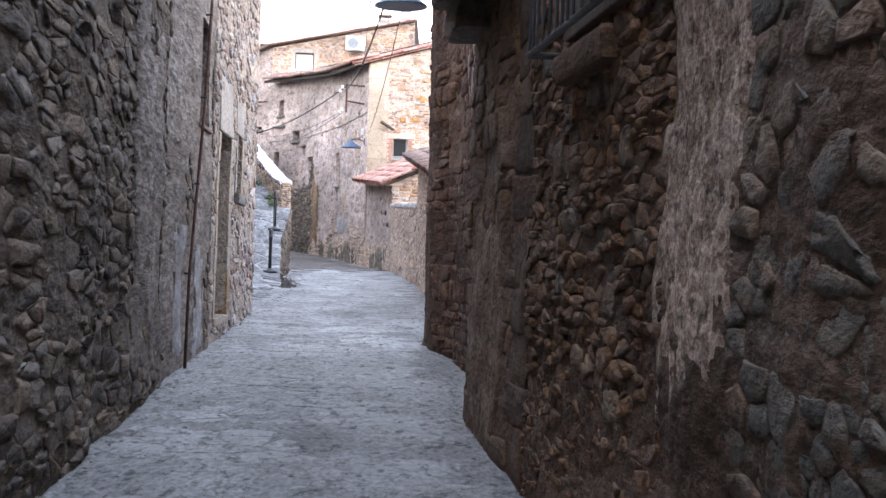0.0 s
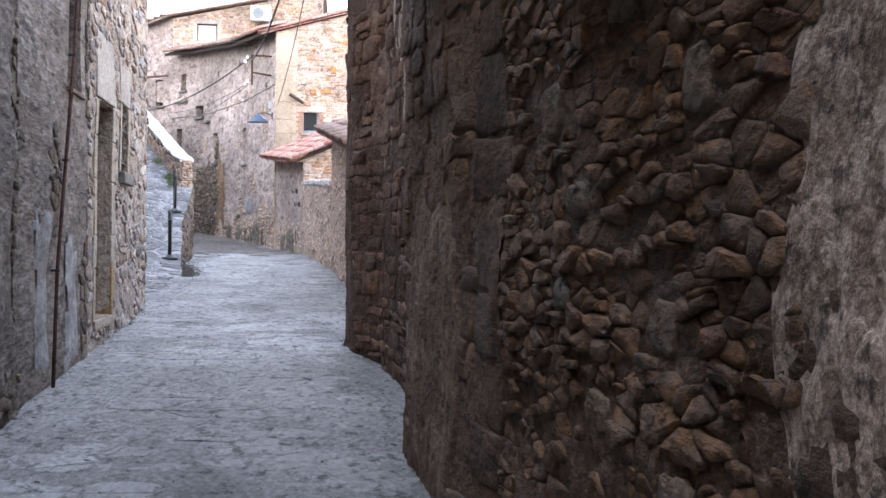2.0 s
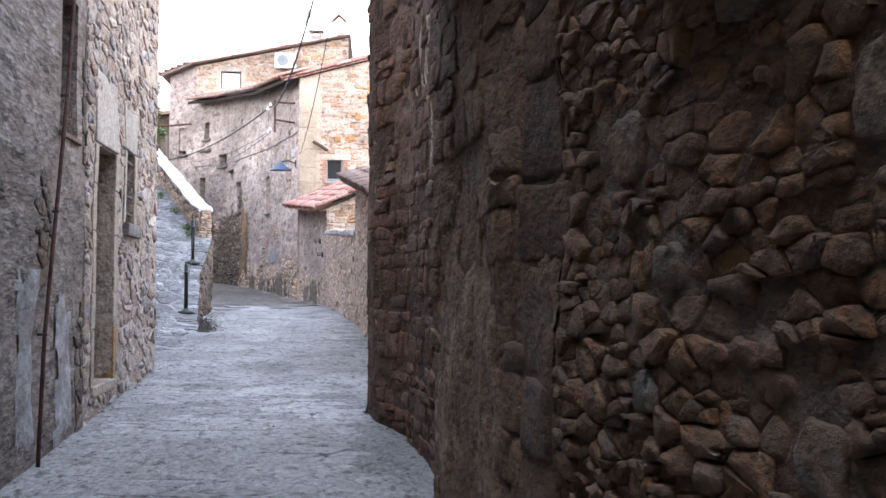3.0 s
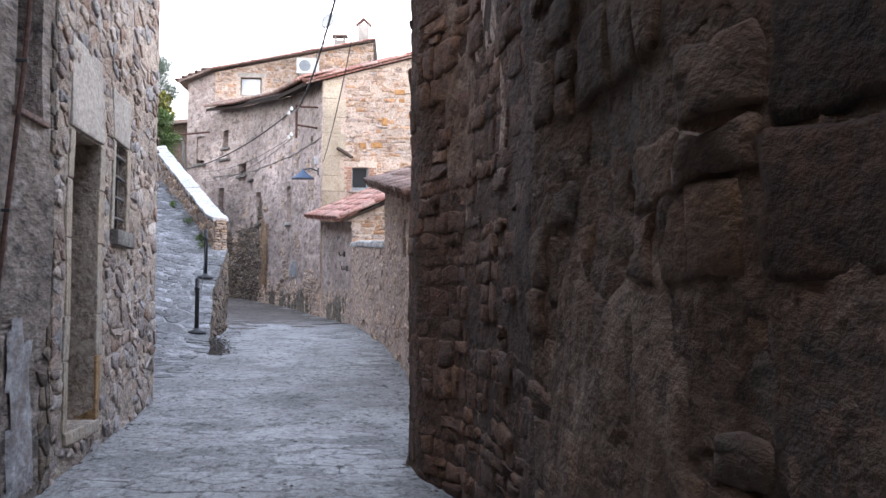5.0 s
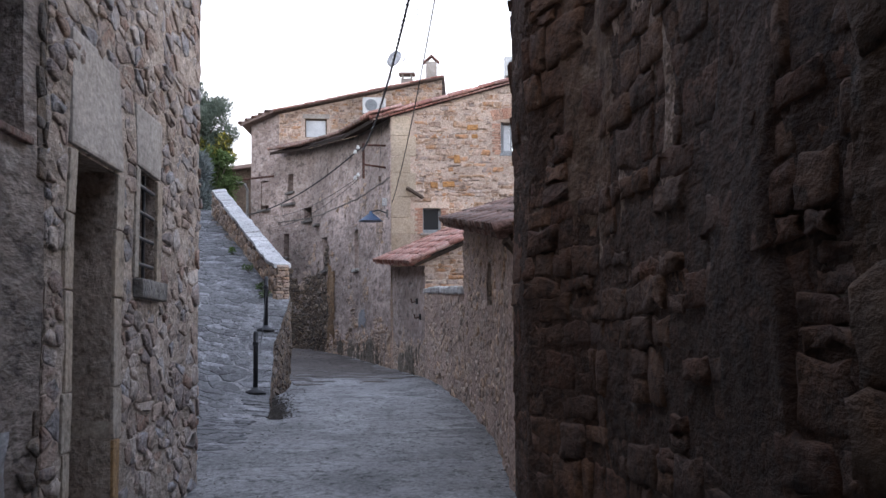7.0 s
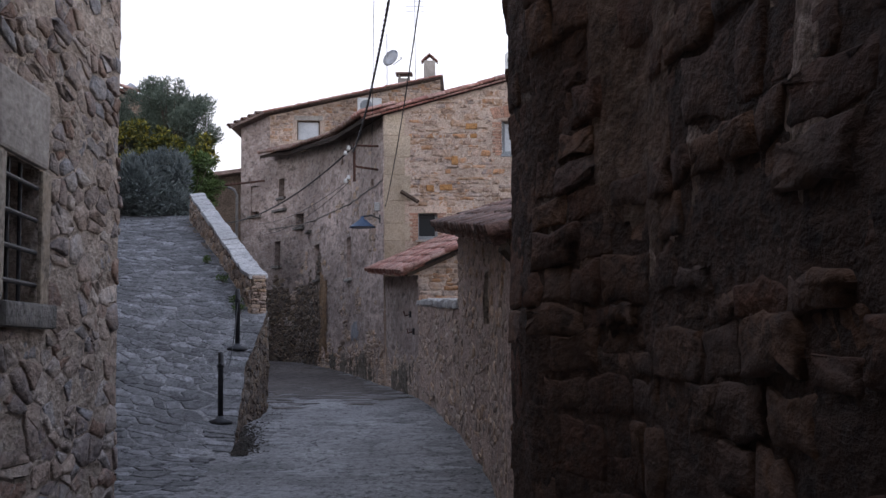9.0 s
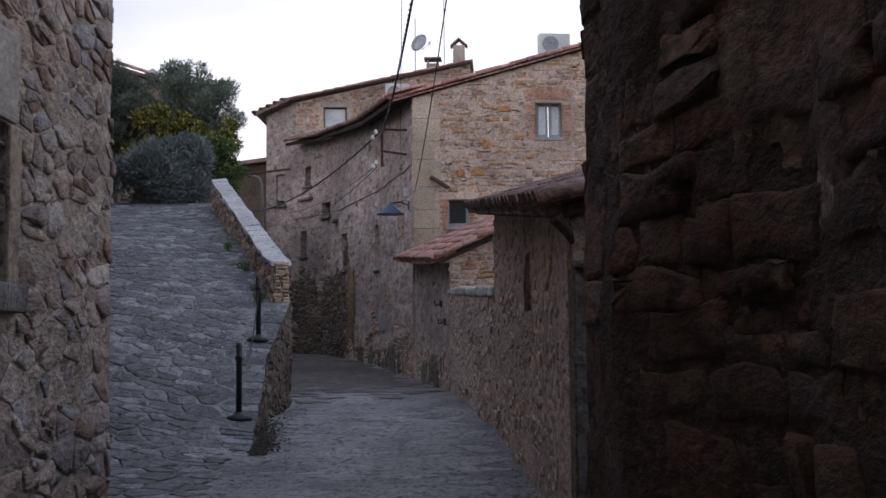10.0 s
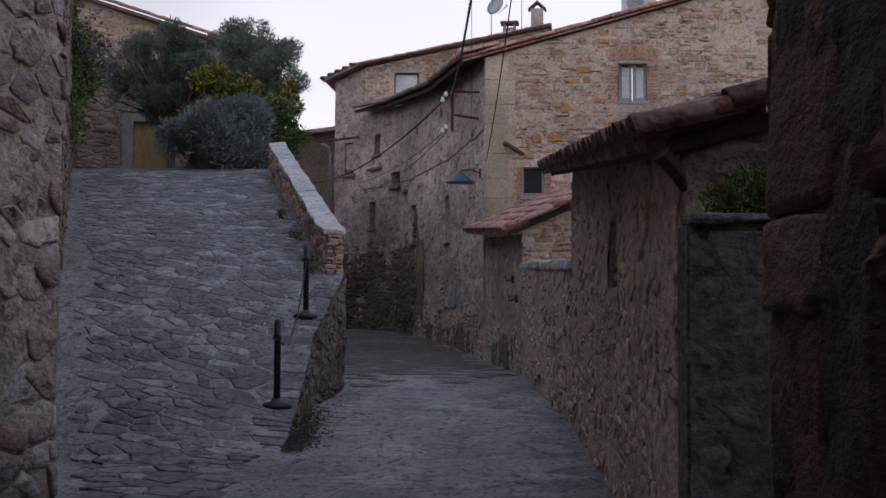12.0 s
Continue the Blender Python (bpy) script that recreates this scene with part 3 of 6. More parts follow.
def mortar_skin(parent, run, u0, u1, v0, v1, mat, seed, base=0.008, amp=0.016, step=0.03, holes=(), top=None, label="uneven mortar pressed between the stones", bare=None):
    """Rough mortar over the stones: low stones drown in it, proud ones stand out of it with ragged outlines."""
    nu, nv = max(1, int((u1 - u0) / step)), max(1, int((v1 - v0) / step))
    verts, faces, w = [], [], nu + 1
    for j in range(nv + 1):
        v = v0 + (v1 - v0) * j / nv
        for i in range(w):
            u = u0 + (u1 - u0) * i / nu
            h = base + amp * (0.8 * noise.noise((u * 2.3 + seed, v * 2.9, seed)) + 0.55 * noise.noise((u * 8 + seed, v * 11, 2.0)) + 0.45 * noise.noise((u * 22, v * 30, seed)))
            if bare:
                h -= bare(u, v)
            verts.append(run.at(u, v, h))
    for j in range(nv):
        for i in range(nu):
            u, v = u0 + (u1 - u0) * (i + 0.5) / nu, v0 + (v1 - v0) * (j + 0.5) / nv
            if any(a - 0.02 < u < b + 0.02 and c - 0.02 < v < d + 0.02 for a, b, c, d in holes) or top and v > top(u) - 0.02:
                continue
            faces.append((j * w + i, j * w + i + 1, (j + 1) * w + i + 1, (j + 1) * w + i))
    return from_lists("mortar", verts, faces, mat, parent, label, True)


# ---- ground: one sheet with the lane and the ramp that climbs beside it ----
LANE = [(-30, -1.55), (10.7, 0.30), (22.6, 0.83), (30, 1.10), (38, 1.19), (45, 1.45), (53, 1.74), (70, 2.0), (600, 4.0)]
RAMP = [(18, -1.0), (20, 0.72), (22.6, 0.84), (24, 1.05), (26, 1.78), (29, 2.82), (32, 3.78), (36, 4.88), (38.5, 5.3), (44, 5.5), (600, 6.0)]
EDGE = [(21.5, -2.75), (22.6, -2.93), (24, -3.12), (26, -3.38), (28.4, -3.45), (30, -4.0), (36, -6.1), (37.5, -6.6), (40, -7.4), (44, -9.0), (50, -11.5), (60, -15.0)]


def lane_z(y):
    return interp(y, LANE)


def ramp_z(x, y):
    return max(lane_z(y), interp(y, RAMP) + 0.2 * max(0.0, interp(y, EDGE) - 0.1 - x) * max(0.0, min(1.0, (y - 21.5) / 2)) * max(0.0, 1 - max(0, y - 24) / 9))


def ground_z(x, y):
    if y > 21.5 and x < interp(y, EDGE) and y < 60:
        return ramp_z(x, y)
    return lane_z(y)


def ground_sheet():
    ys = [-400, -120, -40, -12] + [-10 + 0.5 * k for k in range(130)] + [56, 60, 70, 90, 140, 300, 900]
    verts, faces, rows = [], [], []
    for y in ys:
        e = interp(y, EDGE)
        xs = [-900, -200, -60, -30] + [-18 + (e - 0.02 + 18) * k / 18 for k in range(19)] + [e + 0.001] + [e + 0.4 * k for k in range(1, 26)] + [30, 80, 300, 900]
        row = []
        for k, x in enumerate(xs):
            left = k <= 22
            z = ramp_z(x, y) if left and 21.5 < y < 60 else lane_z(y)
            if left and y >= 60:
                z = max(lane_z(y), 5.6)
            if abs(x) < 12 and -9 < y < 55:
                z += (0.003 if x > -2.8 else -0.006) + 0.012 * noise.noise((x * 1.1, y * 1.1, 0)) * (1.0 if x > -2.8 or y < 20 else 0.5)
            row.append(len(verts))
            verts.append((x, y, z))
        rows.append(row)
    for r0, r1 in zip(rows, rows[1:]):
        for k in range(len(r0) - 1):
            faces.append((r0[k], r0[k + 1], r1[k + 1], r1[k]))
    return tagged(from_lists("ground", verts, faces, CEMENT), "grey cement bed of a narrow village lane", "ground", kind="structure")


ground = ground_sheet()

# ---- lines of wall on the plan ----
LEFT = Run([(-1.75, -9), (-2.06, 5.2), (-2.24, 8.0), (-2.35, 9.4)], 1, 0.05, 1.0)
LEFT_PLASTER = Run([(-2.35, 9.4), (-2.38, 10.5), (-2.455, 12.35)], 1, 0.03, 2.0)
LEFT_HOUSE = Run([(-2.455, 12.35), (-2.63, 16.88)], 1, 0.03, 3.0)
LEFT_END = Run([(-2.63, 16.88), (-7.5, 18.4)], 1, 0.03, 4.0)
RIGHT = Run([(1.6, -9), (1.25, 0), (0.78, 4.35), (0.5, 6.6), (0.33, 8.12)], -1, 0.05, 5.0)
RIGHT_END = Run([(0.33, 8.12), (0.62, 8.2)], -1, 0.01, 5.5)
PIER = Run([(0.62, 8.2), (0.5, 9.6), (0.36, 11.1), (0.29, 11.9), (0.0, 12.78), (-0.06, 13.2)], -1, 0.03, 6.0)
PIER_END = Run([(-0.06, 13.2), (0.3, 13.7), (3.0, 14.3)], -1, 0.02, 6.5)
GARDEN = Run([(0.06, 16.03), (2.6, 16.2)], 1, 0.02, 7.0)
SHED = Run([(0.06, 16.3), (-0.04, 20.2), (-0.36, 24.4)], -1, 0.03, 8.0)
LOW = Run([(-0.36, 24.4), (-0.75, 28.0), (-1.18, 31.6)], -1, 0.03, 9.0)
LEANTO = Run([(-1.18, 31.6), (-2.2, 37.9)], -1, 0.03, 10.0)
FACADE = Run([(-2.25, 38.0), (-3.6, 43.8), (-5.0, 48.3), (-5.8, 50.6), (-7.2, 52.6), (-8.4, 53.5)], -1, 0.05, 11.0)
GABLE = Run([(-2.25, 38.0), (3.9, 38.45)], 1, 0.03, 12.0)
EDGE_WALL = Run([(x, y) for y, x in EDGE[1:8]], 1, 0.03, 13.0)
RAMP_SIDE = Run([(-3.1, 17.2), (-6.85, 27.0), (-10.9, 37.2), (-13.4, 43.6)], 1, 0.05, 14.0)


def band(run, y0, y1):
    """u span on a run between two y."""
    a, b = run.u_of_y(y0), run.u_of_y(y1)
    return min(a, b), max(a, b)


def hole(run, y0, y1, z0, z1):
    a, b = band(run, y0, y1)
    return (a, b, z0, z1)


# openings
UP_WINDOW = hole(LEFT_PLASTER, 11.28, 12.0, 2.75, 3.85)
DOOR = hole(LEFT_HOUSE, 12.9, 13.82, 0.68, 2.82)
SIDE_WINDOW = hole(LEFT_HOUSE, 14.44, 15.12, 2.2, 2.94)
SLIT = hole(SHED, 20.3, 20.85, 2.2, 2.7)

wall_left = wall_core("wall_left", LEFT, -2.0, lambda u: 8.6, 0.6, MORTAR_DARK, "dark rubble stone house wall along the lane")
wall_left_plaster = wall_core("wall_left_plaster", LEFT_PLASTER, -1.5, lambda u: 8.6, 0.6, PLASTER_OLD, "old grey lime-plastered strip of house wall", [UP_WINDOW], 0.15)
wall_left_house = wall_core("wall_left_house", LEFT_HOUSE, -1.5, lambda u: 6.4, 0.6, MORTAR_LIGHT, "pale rubble stone house wall with dressed openings", [DOOR, SIDE_WINDOW])
wall_left_end = wall_core("wall_left_end", LEFT_END, -1.0, lambda u: 6.4, 0.5, MORTAR_LIGHT, "pale rubble stone end wall of the corner house")
wall_right = wall_core("wall_right", RIGHT, -2.0, lambda u: 7.4, 0.6, MORTAR_DARK, "dark brown rubble stone wall close beside the lane")
wall_right_end = wall_core("wall_right_end", RIGHT_END, -1.0, lambda u: 7.4, 0.5, PLASTER_OLD, "rendered end of the brown stone wall")
wall_pier = wall_core("wall_pier", PIER, -1.0, lambda u: 5.8, 0.5, MORTAR_DARK, "ochre brown coursed stone wall of the corner house")
wall_pier_end = wall_core("wall_pier_end", PIER_END, -1.0, lambda u: 5.8, 0.5, MORTAR_DARK, "brown stone end wall of the corner house")
wall_behind = wall_core("wall_behind", Run([(1.7, -9), (-1.9, -9)], 1, 0.02, 20), -2.5, lambda u: 8.0, 0.4, MORTAR_DARK, "plain stone wall closing the lane")
wall_garden = wall_core("wall_garden", GARDEN, 0.0, lambda u: 2.3, 0.23, MORTAR_DARK, "lichened garden wall in front of the shed")
wall_shed = wall_core("wall_shed", SHED, 0.0, lambda u: 2.6 + 0.114 * u, 0.45, MORTAR_LIGHT, "rubble stone shed wall with a narrow slit", [SLIT])
wall_low = wall_core("wall_low", LOW, 0.3, lambda u: 2.48 + 0.045 * u, 0.45, MORTAR_LIGHT, "low rubble stone yard wall beside the lane")
wall_leanto = wall_core("wall_leanto", LEANTO, 0.5, lambda u: 3.36 + 0.055 * u, 0.45, PLASTER_FACADE, "stained plastered wall of a lean-to")
FACADE_TOP = [(0, 7.4), (6.0, 7.9), (10.7, 8.4), (13.1, 8.6), (15.5, 8.75), (18, 8.75)]
F_HOLES = [hole(FACADE, 43.45, 44.2, 4.05, 5.2), hole(FACADE, 44.7, 44.95, 7.4, 7.65), hole(FACADE, 48.0, 48.22, 7.45, 7.66),
           hole(FACADE, 50.45, 51.0, 6.2, 6.65), hole(FACADE, 48.2, 48.85, 4.3, 5.4), hole(FACADE, 51.7, 52.1, 7.35, 8.0),
           hole(FACADE, 52.0, 52.35, 5.0, 5.85), hole(FACADE, 39.5, 39.75, 6.05, 6.25), hole(FACADE, 52.95, 53.2, 6.85, 7.9)]
wall_facade = wall_core("wall_facade", FACADE, 0.5, lambda u: interp(u, FACADE_TOP) + 0.12, 0.5, PLASTER_FACADE, "curved stained plaster front of the long house", F_HOLES, 0.4)
GABLE_TOP = lambda u: 7.55 + 0.28 * u
LOW_WINDOW, HIGH_WINDOW = (0.81, 1.27, 4.59, 5.22), (2.8, 3.4, 6.6, 7.41)
wall_gable = wall_core("wall_gable", GABLE, 0.5, GABLE_TOP, 0.5, MORTAR_GABLE, "warm rubble stone gable of the long house", [LOW_WINDOW, HIGH_WINDOW], 0.4)
GABLE_RETURN = Run([(3.9, 38.45), (4.2, 46.0)], 1, 0.02, 15)
wall_gable_return = wall_core("wall_gable_return", GABLE_RETURN, 0.5, lambda u: 9.2, 0.4, MORTAR_GABLE, "stone side wall of the long house")
BACK_LEFT = Run([(-7.25, 52.75), (-8.42, 53.55), (-9.0, 57.0)], -1, 0.03, 16)
BACK_FRONT = Run([(-7.25, 52.75), (-1.25, 53.66)], 1, 0.03, 17)
BACK_WINDOW = (0.95, 1.75, 9.5, 10.2)
wall_back_left = wall_core("wall_back_left", BACK_LEFT, 7.0, lambda u: 10.35 - 0.22 * min(u, 1.4), 0.4, PLASTER_FACADE, "pale plastered side of the taller house behind")
wall_back_front = wall_core("wall_back_front", BACK_FRONT, 7.0, lambda u: 10.35 + 0.235 * u, 0.4, MORTAR_GABLE, "rubble stone upper wall of the taller house", [BACK_WINDOW])
LEANTO_GABLE = Run([(-1.18, 31.6), (2.2, 31.9)], 1, 0.02, 18)
wall_leanto_gable = wall_core("wall_leanto_gable", LEANTO_GABLE, 0.5, lambda u: 3.36 + 0.42 * u, 0.4, MORTAR_GABLE, "rubble stone end wall of the lean-to")
SHED_GABLE = Run([(0.06, 16.3), (2.6, 16.62)], 1, 0.03, 19)
wall_shed_gable = wall_core("wall_shed_gable", SHED_GABLE, 0.3, lambda u: 2.6 + 0.28 * u, 0.4, MORTAR_SHED, "mossy rubble stone end wall of the shed")
wall_garden_back = wall_core("wall_garden_back", Run([(2.6, 13.9), (2.6, 31.8)], -1, 0.02, 21), 0.3, lambda u: 3.2, 0.4, MORTAR_DARK, "plain stone wall closing the yards")


def edge_top(u):
    x, y, _ = EDGE_WALL.at(u, 0)
    return ramp_z(x - 0.12, y) - 0.03


wall_ramp_edge = wall_core("wall_ramp_edge", EDGE_WALL, 0.2, edge_top, 0.35, MORTAR_DARK, "rubble stone retaining wall of the climbing ramp")
PARAPET = Run([(-3.44, 28.3), (-4.0, 30.0), (-6.1, 36.0)], 1, 0.02, 22)


def parapet_top(u):
    x, y, _ = PARAPET.at(u, 0)
    return interp(y, [(28.3, 3.12), (29.2, 3.3), (36, 5.42)])


wall_parapet = wall_core("wall_parapet", PARAPET, 2.0, parapet_top, 0.24, MORTAR_DARK, "sloping rubble stone parapet along the ramp")
wall_ramp_side = wall_core("wall_ramp_side", RAMP_SIDE, 0.3, lambda u: 4.2 + 0.19 * u, 0.5, MORTAR_DARK, "tall overgrown stone wall beside the ramp")
TOP_RUN = Run([(-13.6, 43.4), (-9.6, 44.5)], 1, 0.03, 23)
TOP_DOOR = (1.72, 2.68, 4.9, 7.2)
wall_top_house = wall_core("wall_top_house", TOP_RUN, 4.0, lambda u: 10.5 - 0.3 * u, 0.4, MORTAR_LIGHT, "rubble stone house at the top of the ramp", [TOP_DOOR])
wall_far_house = wall_core("wall_far_house", Run([(-16, 60.0), (-8.2, 60.4)], 1, 0.03, 24), 1.0, lambda u: 8.6 + 0.13 * u, 0.4, MORTAR_DARK, "far dark rubble house across the lane's end")
wall_lane_end = wall_core("wall_lane_end", Run([(-9.0, 57.0), (-8.6, 60.3)], -1, 0.02, 25), 1.0, lambda u: 6.0, 0.4, MORTAR_DARK, "dark rubble wall at the lane's bend")

# Unseen wall, added to keep sky light off the lane's far end.
wall_upper_edge = wall_core("wall_upper_edge", Run([(-7.35, 39.4), (-7.6, 40), (-9.1, 44), (-11.6, 50), (-13.5, 55)], 1, 0.03, 27), 1.0, lambda u: 6.3 + 0.09 * u, 0.35, MORTAR_DARK, "unseen wall added behind the bushes to shade the lane's end")


# ---- stones in the walls ----
def stone_field(wall, run, z0, z1, su, sv, mat, seed, depth, holes=(), u0=0.0, u1=None, near=None, gap=0.005, skip=None, top=None, course=0.0, squared=0.0, **kw):
    u1 = run.length if u1 is None else u1
    rng = random.Random(seed)
    polys = cells(u0, u1, z0, z1, su, sv, rng, 0.46 - 0.22 * course, 0.26 - 0.08 * course, holes, 0.38 - 0.27 * course, 0.3 - 0.15 * course)
    if squared:
        polys = courses(u0, u1, z0, z1, su, sv, random.Random(seed), squared, holes)
    if top:
        polys = [p for p in polys if max(v for u, v in p) < top(sum(u for u, v in p) / len(p)) + 0.02]
    lay_stones(wall, polys, run.at, mat, "stone", seed, depth, gap, near, skip=skip, **kw)


ru = RIGHT.u_of_y
STREAK_PATCH = (ru(2.1), ru(3.05), 0.1, 3.6, 3.1)
stone_field(wall_left, LEFT, -0.8, 5.2, 0.28, 0.1, STONE_DARK, 1, (0.002, 0.03), u0=LEFT.u_of_y(1.0), near=lambda u, v: u > LEFT.u_of_y(7.2) and 0.1 < v < 2.6)
mortar_skin(wall_left, LEFT, LEFT.u_of_y(1.0), LEFT.length, -0.8, 5.2, MORTAR_DARK, 1.9, 0.008, 0.018, 0.035)
stone_field(wall_left_house, LEFT_HOUSE, 0.3, 5.6, 0.24, 0.115, STONE_LIGHT, 3, (0.0, 0.026), [(a - 0.17, b + 0.2, c - 0.06, d + 0.32) for a, b, c, d in (DOOR,)] + [(SIDE_WINDOW[0] - 0.12, SIDE_WINDOW[1] + 0.14, SIDE_WINDOW[2] - 0.14, SIDE_WINDOW[3] + 0.4)], near=lambda u, v: v < 3.6, gap=0.009, limit=420, tilt=0.15)
mortar_skin(wall_left_house, LEFT_HOUSE, 0.01, LEFT_HOUSE.length - 0.01, 0.3, 5.6, MORTAR_LIGHT, 3.3, 0.004, 0.014, 0.03, [DOOR, SIDE_WINDOW])
# the brown wall: squared blocks at its corner, a column of dressed blocks, small rubble, then large lichened blocks
BIG_STONES = [(4.9, 1.95, 0.36, 0.22), (4.5, 1.62, 0.24, 0.13), (3.75, 1.25, 0.24, 0.17), (4.1, 2.2, 0.26, 0.15), (3.5, 1.9, 0.22, 0.19), (4.7, 1.3, 0.22, 0.12), (3.85, 2.5, 0.28, 0.15), (5.2, 2.5, 0.26, 0.16), (4.3, 0.95, 0.26, 0.15), (3.6, 0.8, 0.26, 0.17)]
big_holes = [(ru(y) - w / 2, ru(y) + w / 2, z - h / 2, z + h / 2) for y, z, w, h in BIG_STONES]
big_polys, big_rng = [], random.Random(501)
for a, b, c, d in big_holes:
    mu, mv = (a + b) / 2, (c + d) / 2
    big_polys.append([(mu + (b - a) / 2 * math.copysign(abs(math.cos(q)) ** 0.6, math.cos(q)) * big_rng.uniform(0.85, 1.05), mv + (d - c) / 2 * math.copysign(abs(math.sin(q)) ** 0.6, math.sin(q)) * big_rng.uniform(0.85, 1.05)) for q in [k * math.pi / 5 for k in range(10)]])
lay_stones(wall_right, big_polys, RIGHT.at, STONE_MOSSY, "stone", 502, (0.014, 0.026), 0.003, near=lambda u, v: True, dome=0.03)
stone_field(wall_right, RIGHT, -0.4, 4.6, 0.15, 0.066, STONE_BROWN, 5, (0.0, 0.032), u0=ru(2.9), u1=ru(5.56), holes=big_holes, near=lambda u, v: 0.6 < v < 2.7, gap=0.004, limit=260, tilt=0.16, dome=0.06)
stone_field(wall_right, RIGHT, -0.6, 4.6, 0.2, 0.125, STONE_MOSSY, 61, (0.0, 0.022), u0=ru(-0.6), u1=ru(2.2), gap=0.006, tilt=0.1, dome=0.05, near=lambda u, v: u > ru(0.5) and 0.5 < v < 2.7)
stone_field(wall_right, RIGHT, -0.2, 4.8, 0.36, 0.19, STONE_CORNER, 66, (0.0, 0.03), u0=ru(6.14), tilt=0.15, squared=0.2, gap=0.005, near=lambda u, v: v < 3.4)
zz, q_rng = -0.2, random.Random(67)
while zz < 4.4:
    h = q_rng.uniform(0.2, 0.42)
    a = ru(5.56) + q_rng.uniform(-0.04, 0.1)
    poly = [(a, zz), (ru(5.85), zz + q_rng.uniform(-0.01, 0.01)), (ru(6.14), zz), (ru(6.14), zz + h / 2), (ru(6.14), zz + h), (ru(5.85), zz + h + q_rng.uniform(-0.01, 0.01)), (a, zz + h), (a, zz + h / 2)]
    lay_stones(wall_right, [poly], RIGHT.at, STONE_BLOCK, "dressed_block", int(zz * 100) + 900, (0.012, 0.024), 0.004, near=lambda u, v: True, shoulder=0.97, dome=0.04)
    zz += h


def rubble_cover(u, v):
    """Less mortar in the middle heights, where the small stones stand bare; more towards the foot."""
    return 0.012 * max(0.0, min(1.0, (u - ru(1.9)) / 0.7)) * max(-1.5, min(1.0, (v - 0.85 - 0.35 * noise.noise((u * 0.9, 3.0, 1.0)) - 0.3 * (ru(4.5) - u)) * 2.2))


mortar_skin(wall_right, RIGHT, ru(-0.6), ru(5.6), -0.5, 4.6, MORTAR_BROWN, 5.3, 0.006, 0.02, 0.022, bare=rubble_cover)
mortar_skin(wall_right, RIGHT, ru(5.6), RIGHT.length - 0.01, -0.2, 4.8, MORTAR_BROWN, 6.6, 0.008, 0.018, 0.024)
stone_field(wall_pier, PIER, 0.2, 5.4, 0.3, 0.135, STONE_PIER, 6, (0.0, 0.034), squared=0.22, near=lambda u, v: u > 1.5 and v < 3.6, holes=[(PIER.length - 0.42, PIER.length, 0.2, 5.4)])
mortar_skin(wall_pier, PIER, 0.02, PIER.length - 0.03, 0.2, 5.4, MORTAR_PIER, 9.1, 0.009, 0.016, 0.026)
zz, q_rng = 0.2, random.Random(68)
while zz < 5.2:
    h = q_rng.choice((0.13, 0.17, 0.22, 0.25, 0.3))
    a = PIER.length - q_rng.uniform(0.2, 0.46)
    b = PIER.length + 0.01
    poly = [(a, zz), ((a + b) / 2, zz + q_rng.uniform(-0.01, 0.01)), (b, zz), (b, zz + h / 2), (b, zz + h), ((a + b) / 2, zz + h), (a, zz + h), (a, zz + h / 2)]
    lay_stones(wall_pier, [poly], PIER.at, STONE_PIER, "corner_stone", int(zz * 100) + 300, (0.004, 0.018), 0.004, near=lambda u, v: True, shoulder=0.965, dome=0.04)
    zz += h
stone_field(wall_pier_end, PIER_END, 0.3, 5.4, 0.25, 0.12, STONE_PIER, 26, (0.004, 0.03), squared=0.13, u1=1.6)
stone_field(wall_garden, GARDEN, 0.4, 2.28, 0.2, 0.11, STONE_LICHEN, 7, (-0.004, 0.014), tilt=0.12, near=lambda u, v: True)
mortar_skin(wall_garden, GARDEN, 0.01, GARDEN.length - 0.01, 0.4, 2.24, STONE_LICHEN, 7.2, 0.008, 0.016, 0.03, label="lichen-grey mortar between the stones")
plaster_patch(wall_garden, GARDEN, 0.02, GARDEN.length - 0.02, 0.4, 2.2, STONE_LICHEN, 5.1, 0.016, 0.05, "lichen-grey mortar between the stones", 0.55)
stone_field(wall_shed, SHED, 0.6, 3.5, 0.26, 0.1, STONE_SHED, 8, (-0.004, 0.02), [(SLIT[0] - 0.05, SLIT[1] + 0.05, SLIT[2] - 0.05, SLIT[3] + 0.05)], near=lambda u, v: v < 2.6, top=lambda u: 2.6 + 0.114 * u)
mortar_skin(wall_shed, SHED, 0.01, SHED.length - 0.01, 0.6, 3.6, MORTAR_SHED, 8.4, 0.007, 0.016, 0.04, [SLIT], top=lambda u: 2.6 + 0.114 * u)
stone_field(wall_low, LOW, 0.8, 2.8, 0.34, 0.11, STONE_SHED, 9, (-0.004, 0.02), top=lambda u: 2.48 + 0.045 * u)
mortar_skin(wall_low, LOW, 0.01, LOW.length - 0.01, 0.8, 2.8, MORTAR_SHED, 9.4, 0.008, 0.016, 0.05, top=lambda u: 2.48 + 0.045 * u)
stone_field(wall_shed_gable, SHED_GABLE, 2.0, 3.4, 0.2, 0.1, STONE_SHED, 10, (0.0, 0.03), top=lambda u: 2.6 + 0.28 * u, near=lambda u, v: True)
mortar_skin(wall_shed_gable, SHED_GABLE, 0.01, 2.4, 2.0, 3.4, MORTAR_SHED, 10.3, 0.006, 0.014, 0.03, top=lambda u: 2.6 + 0.28 * u)
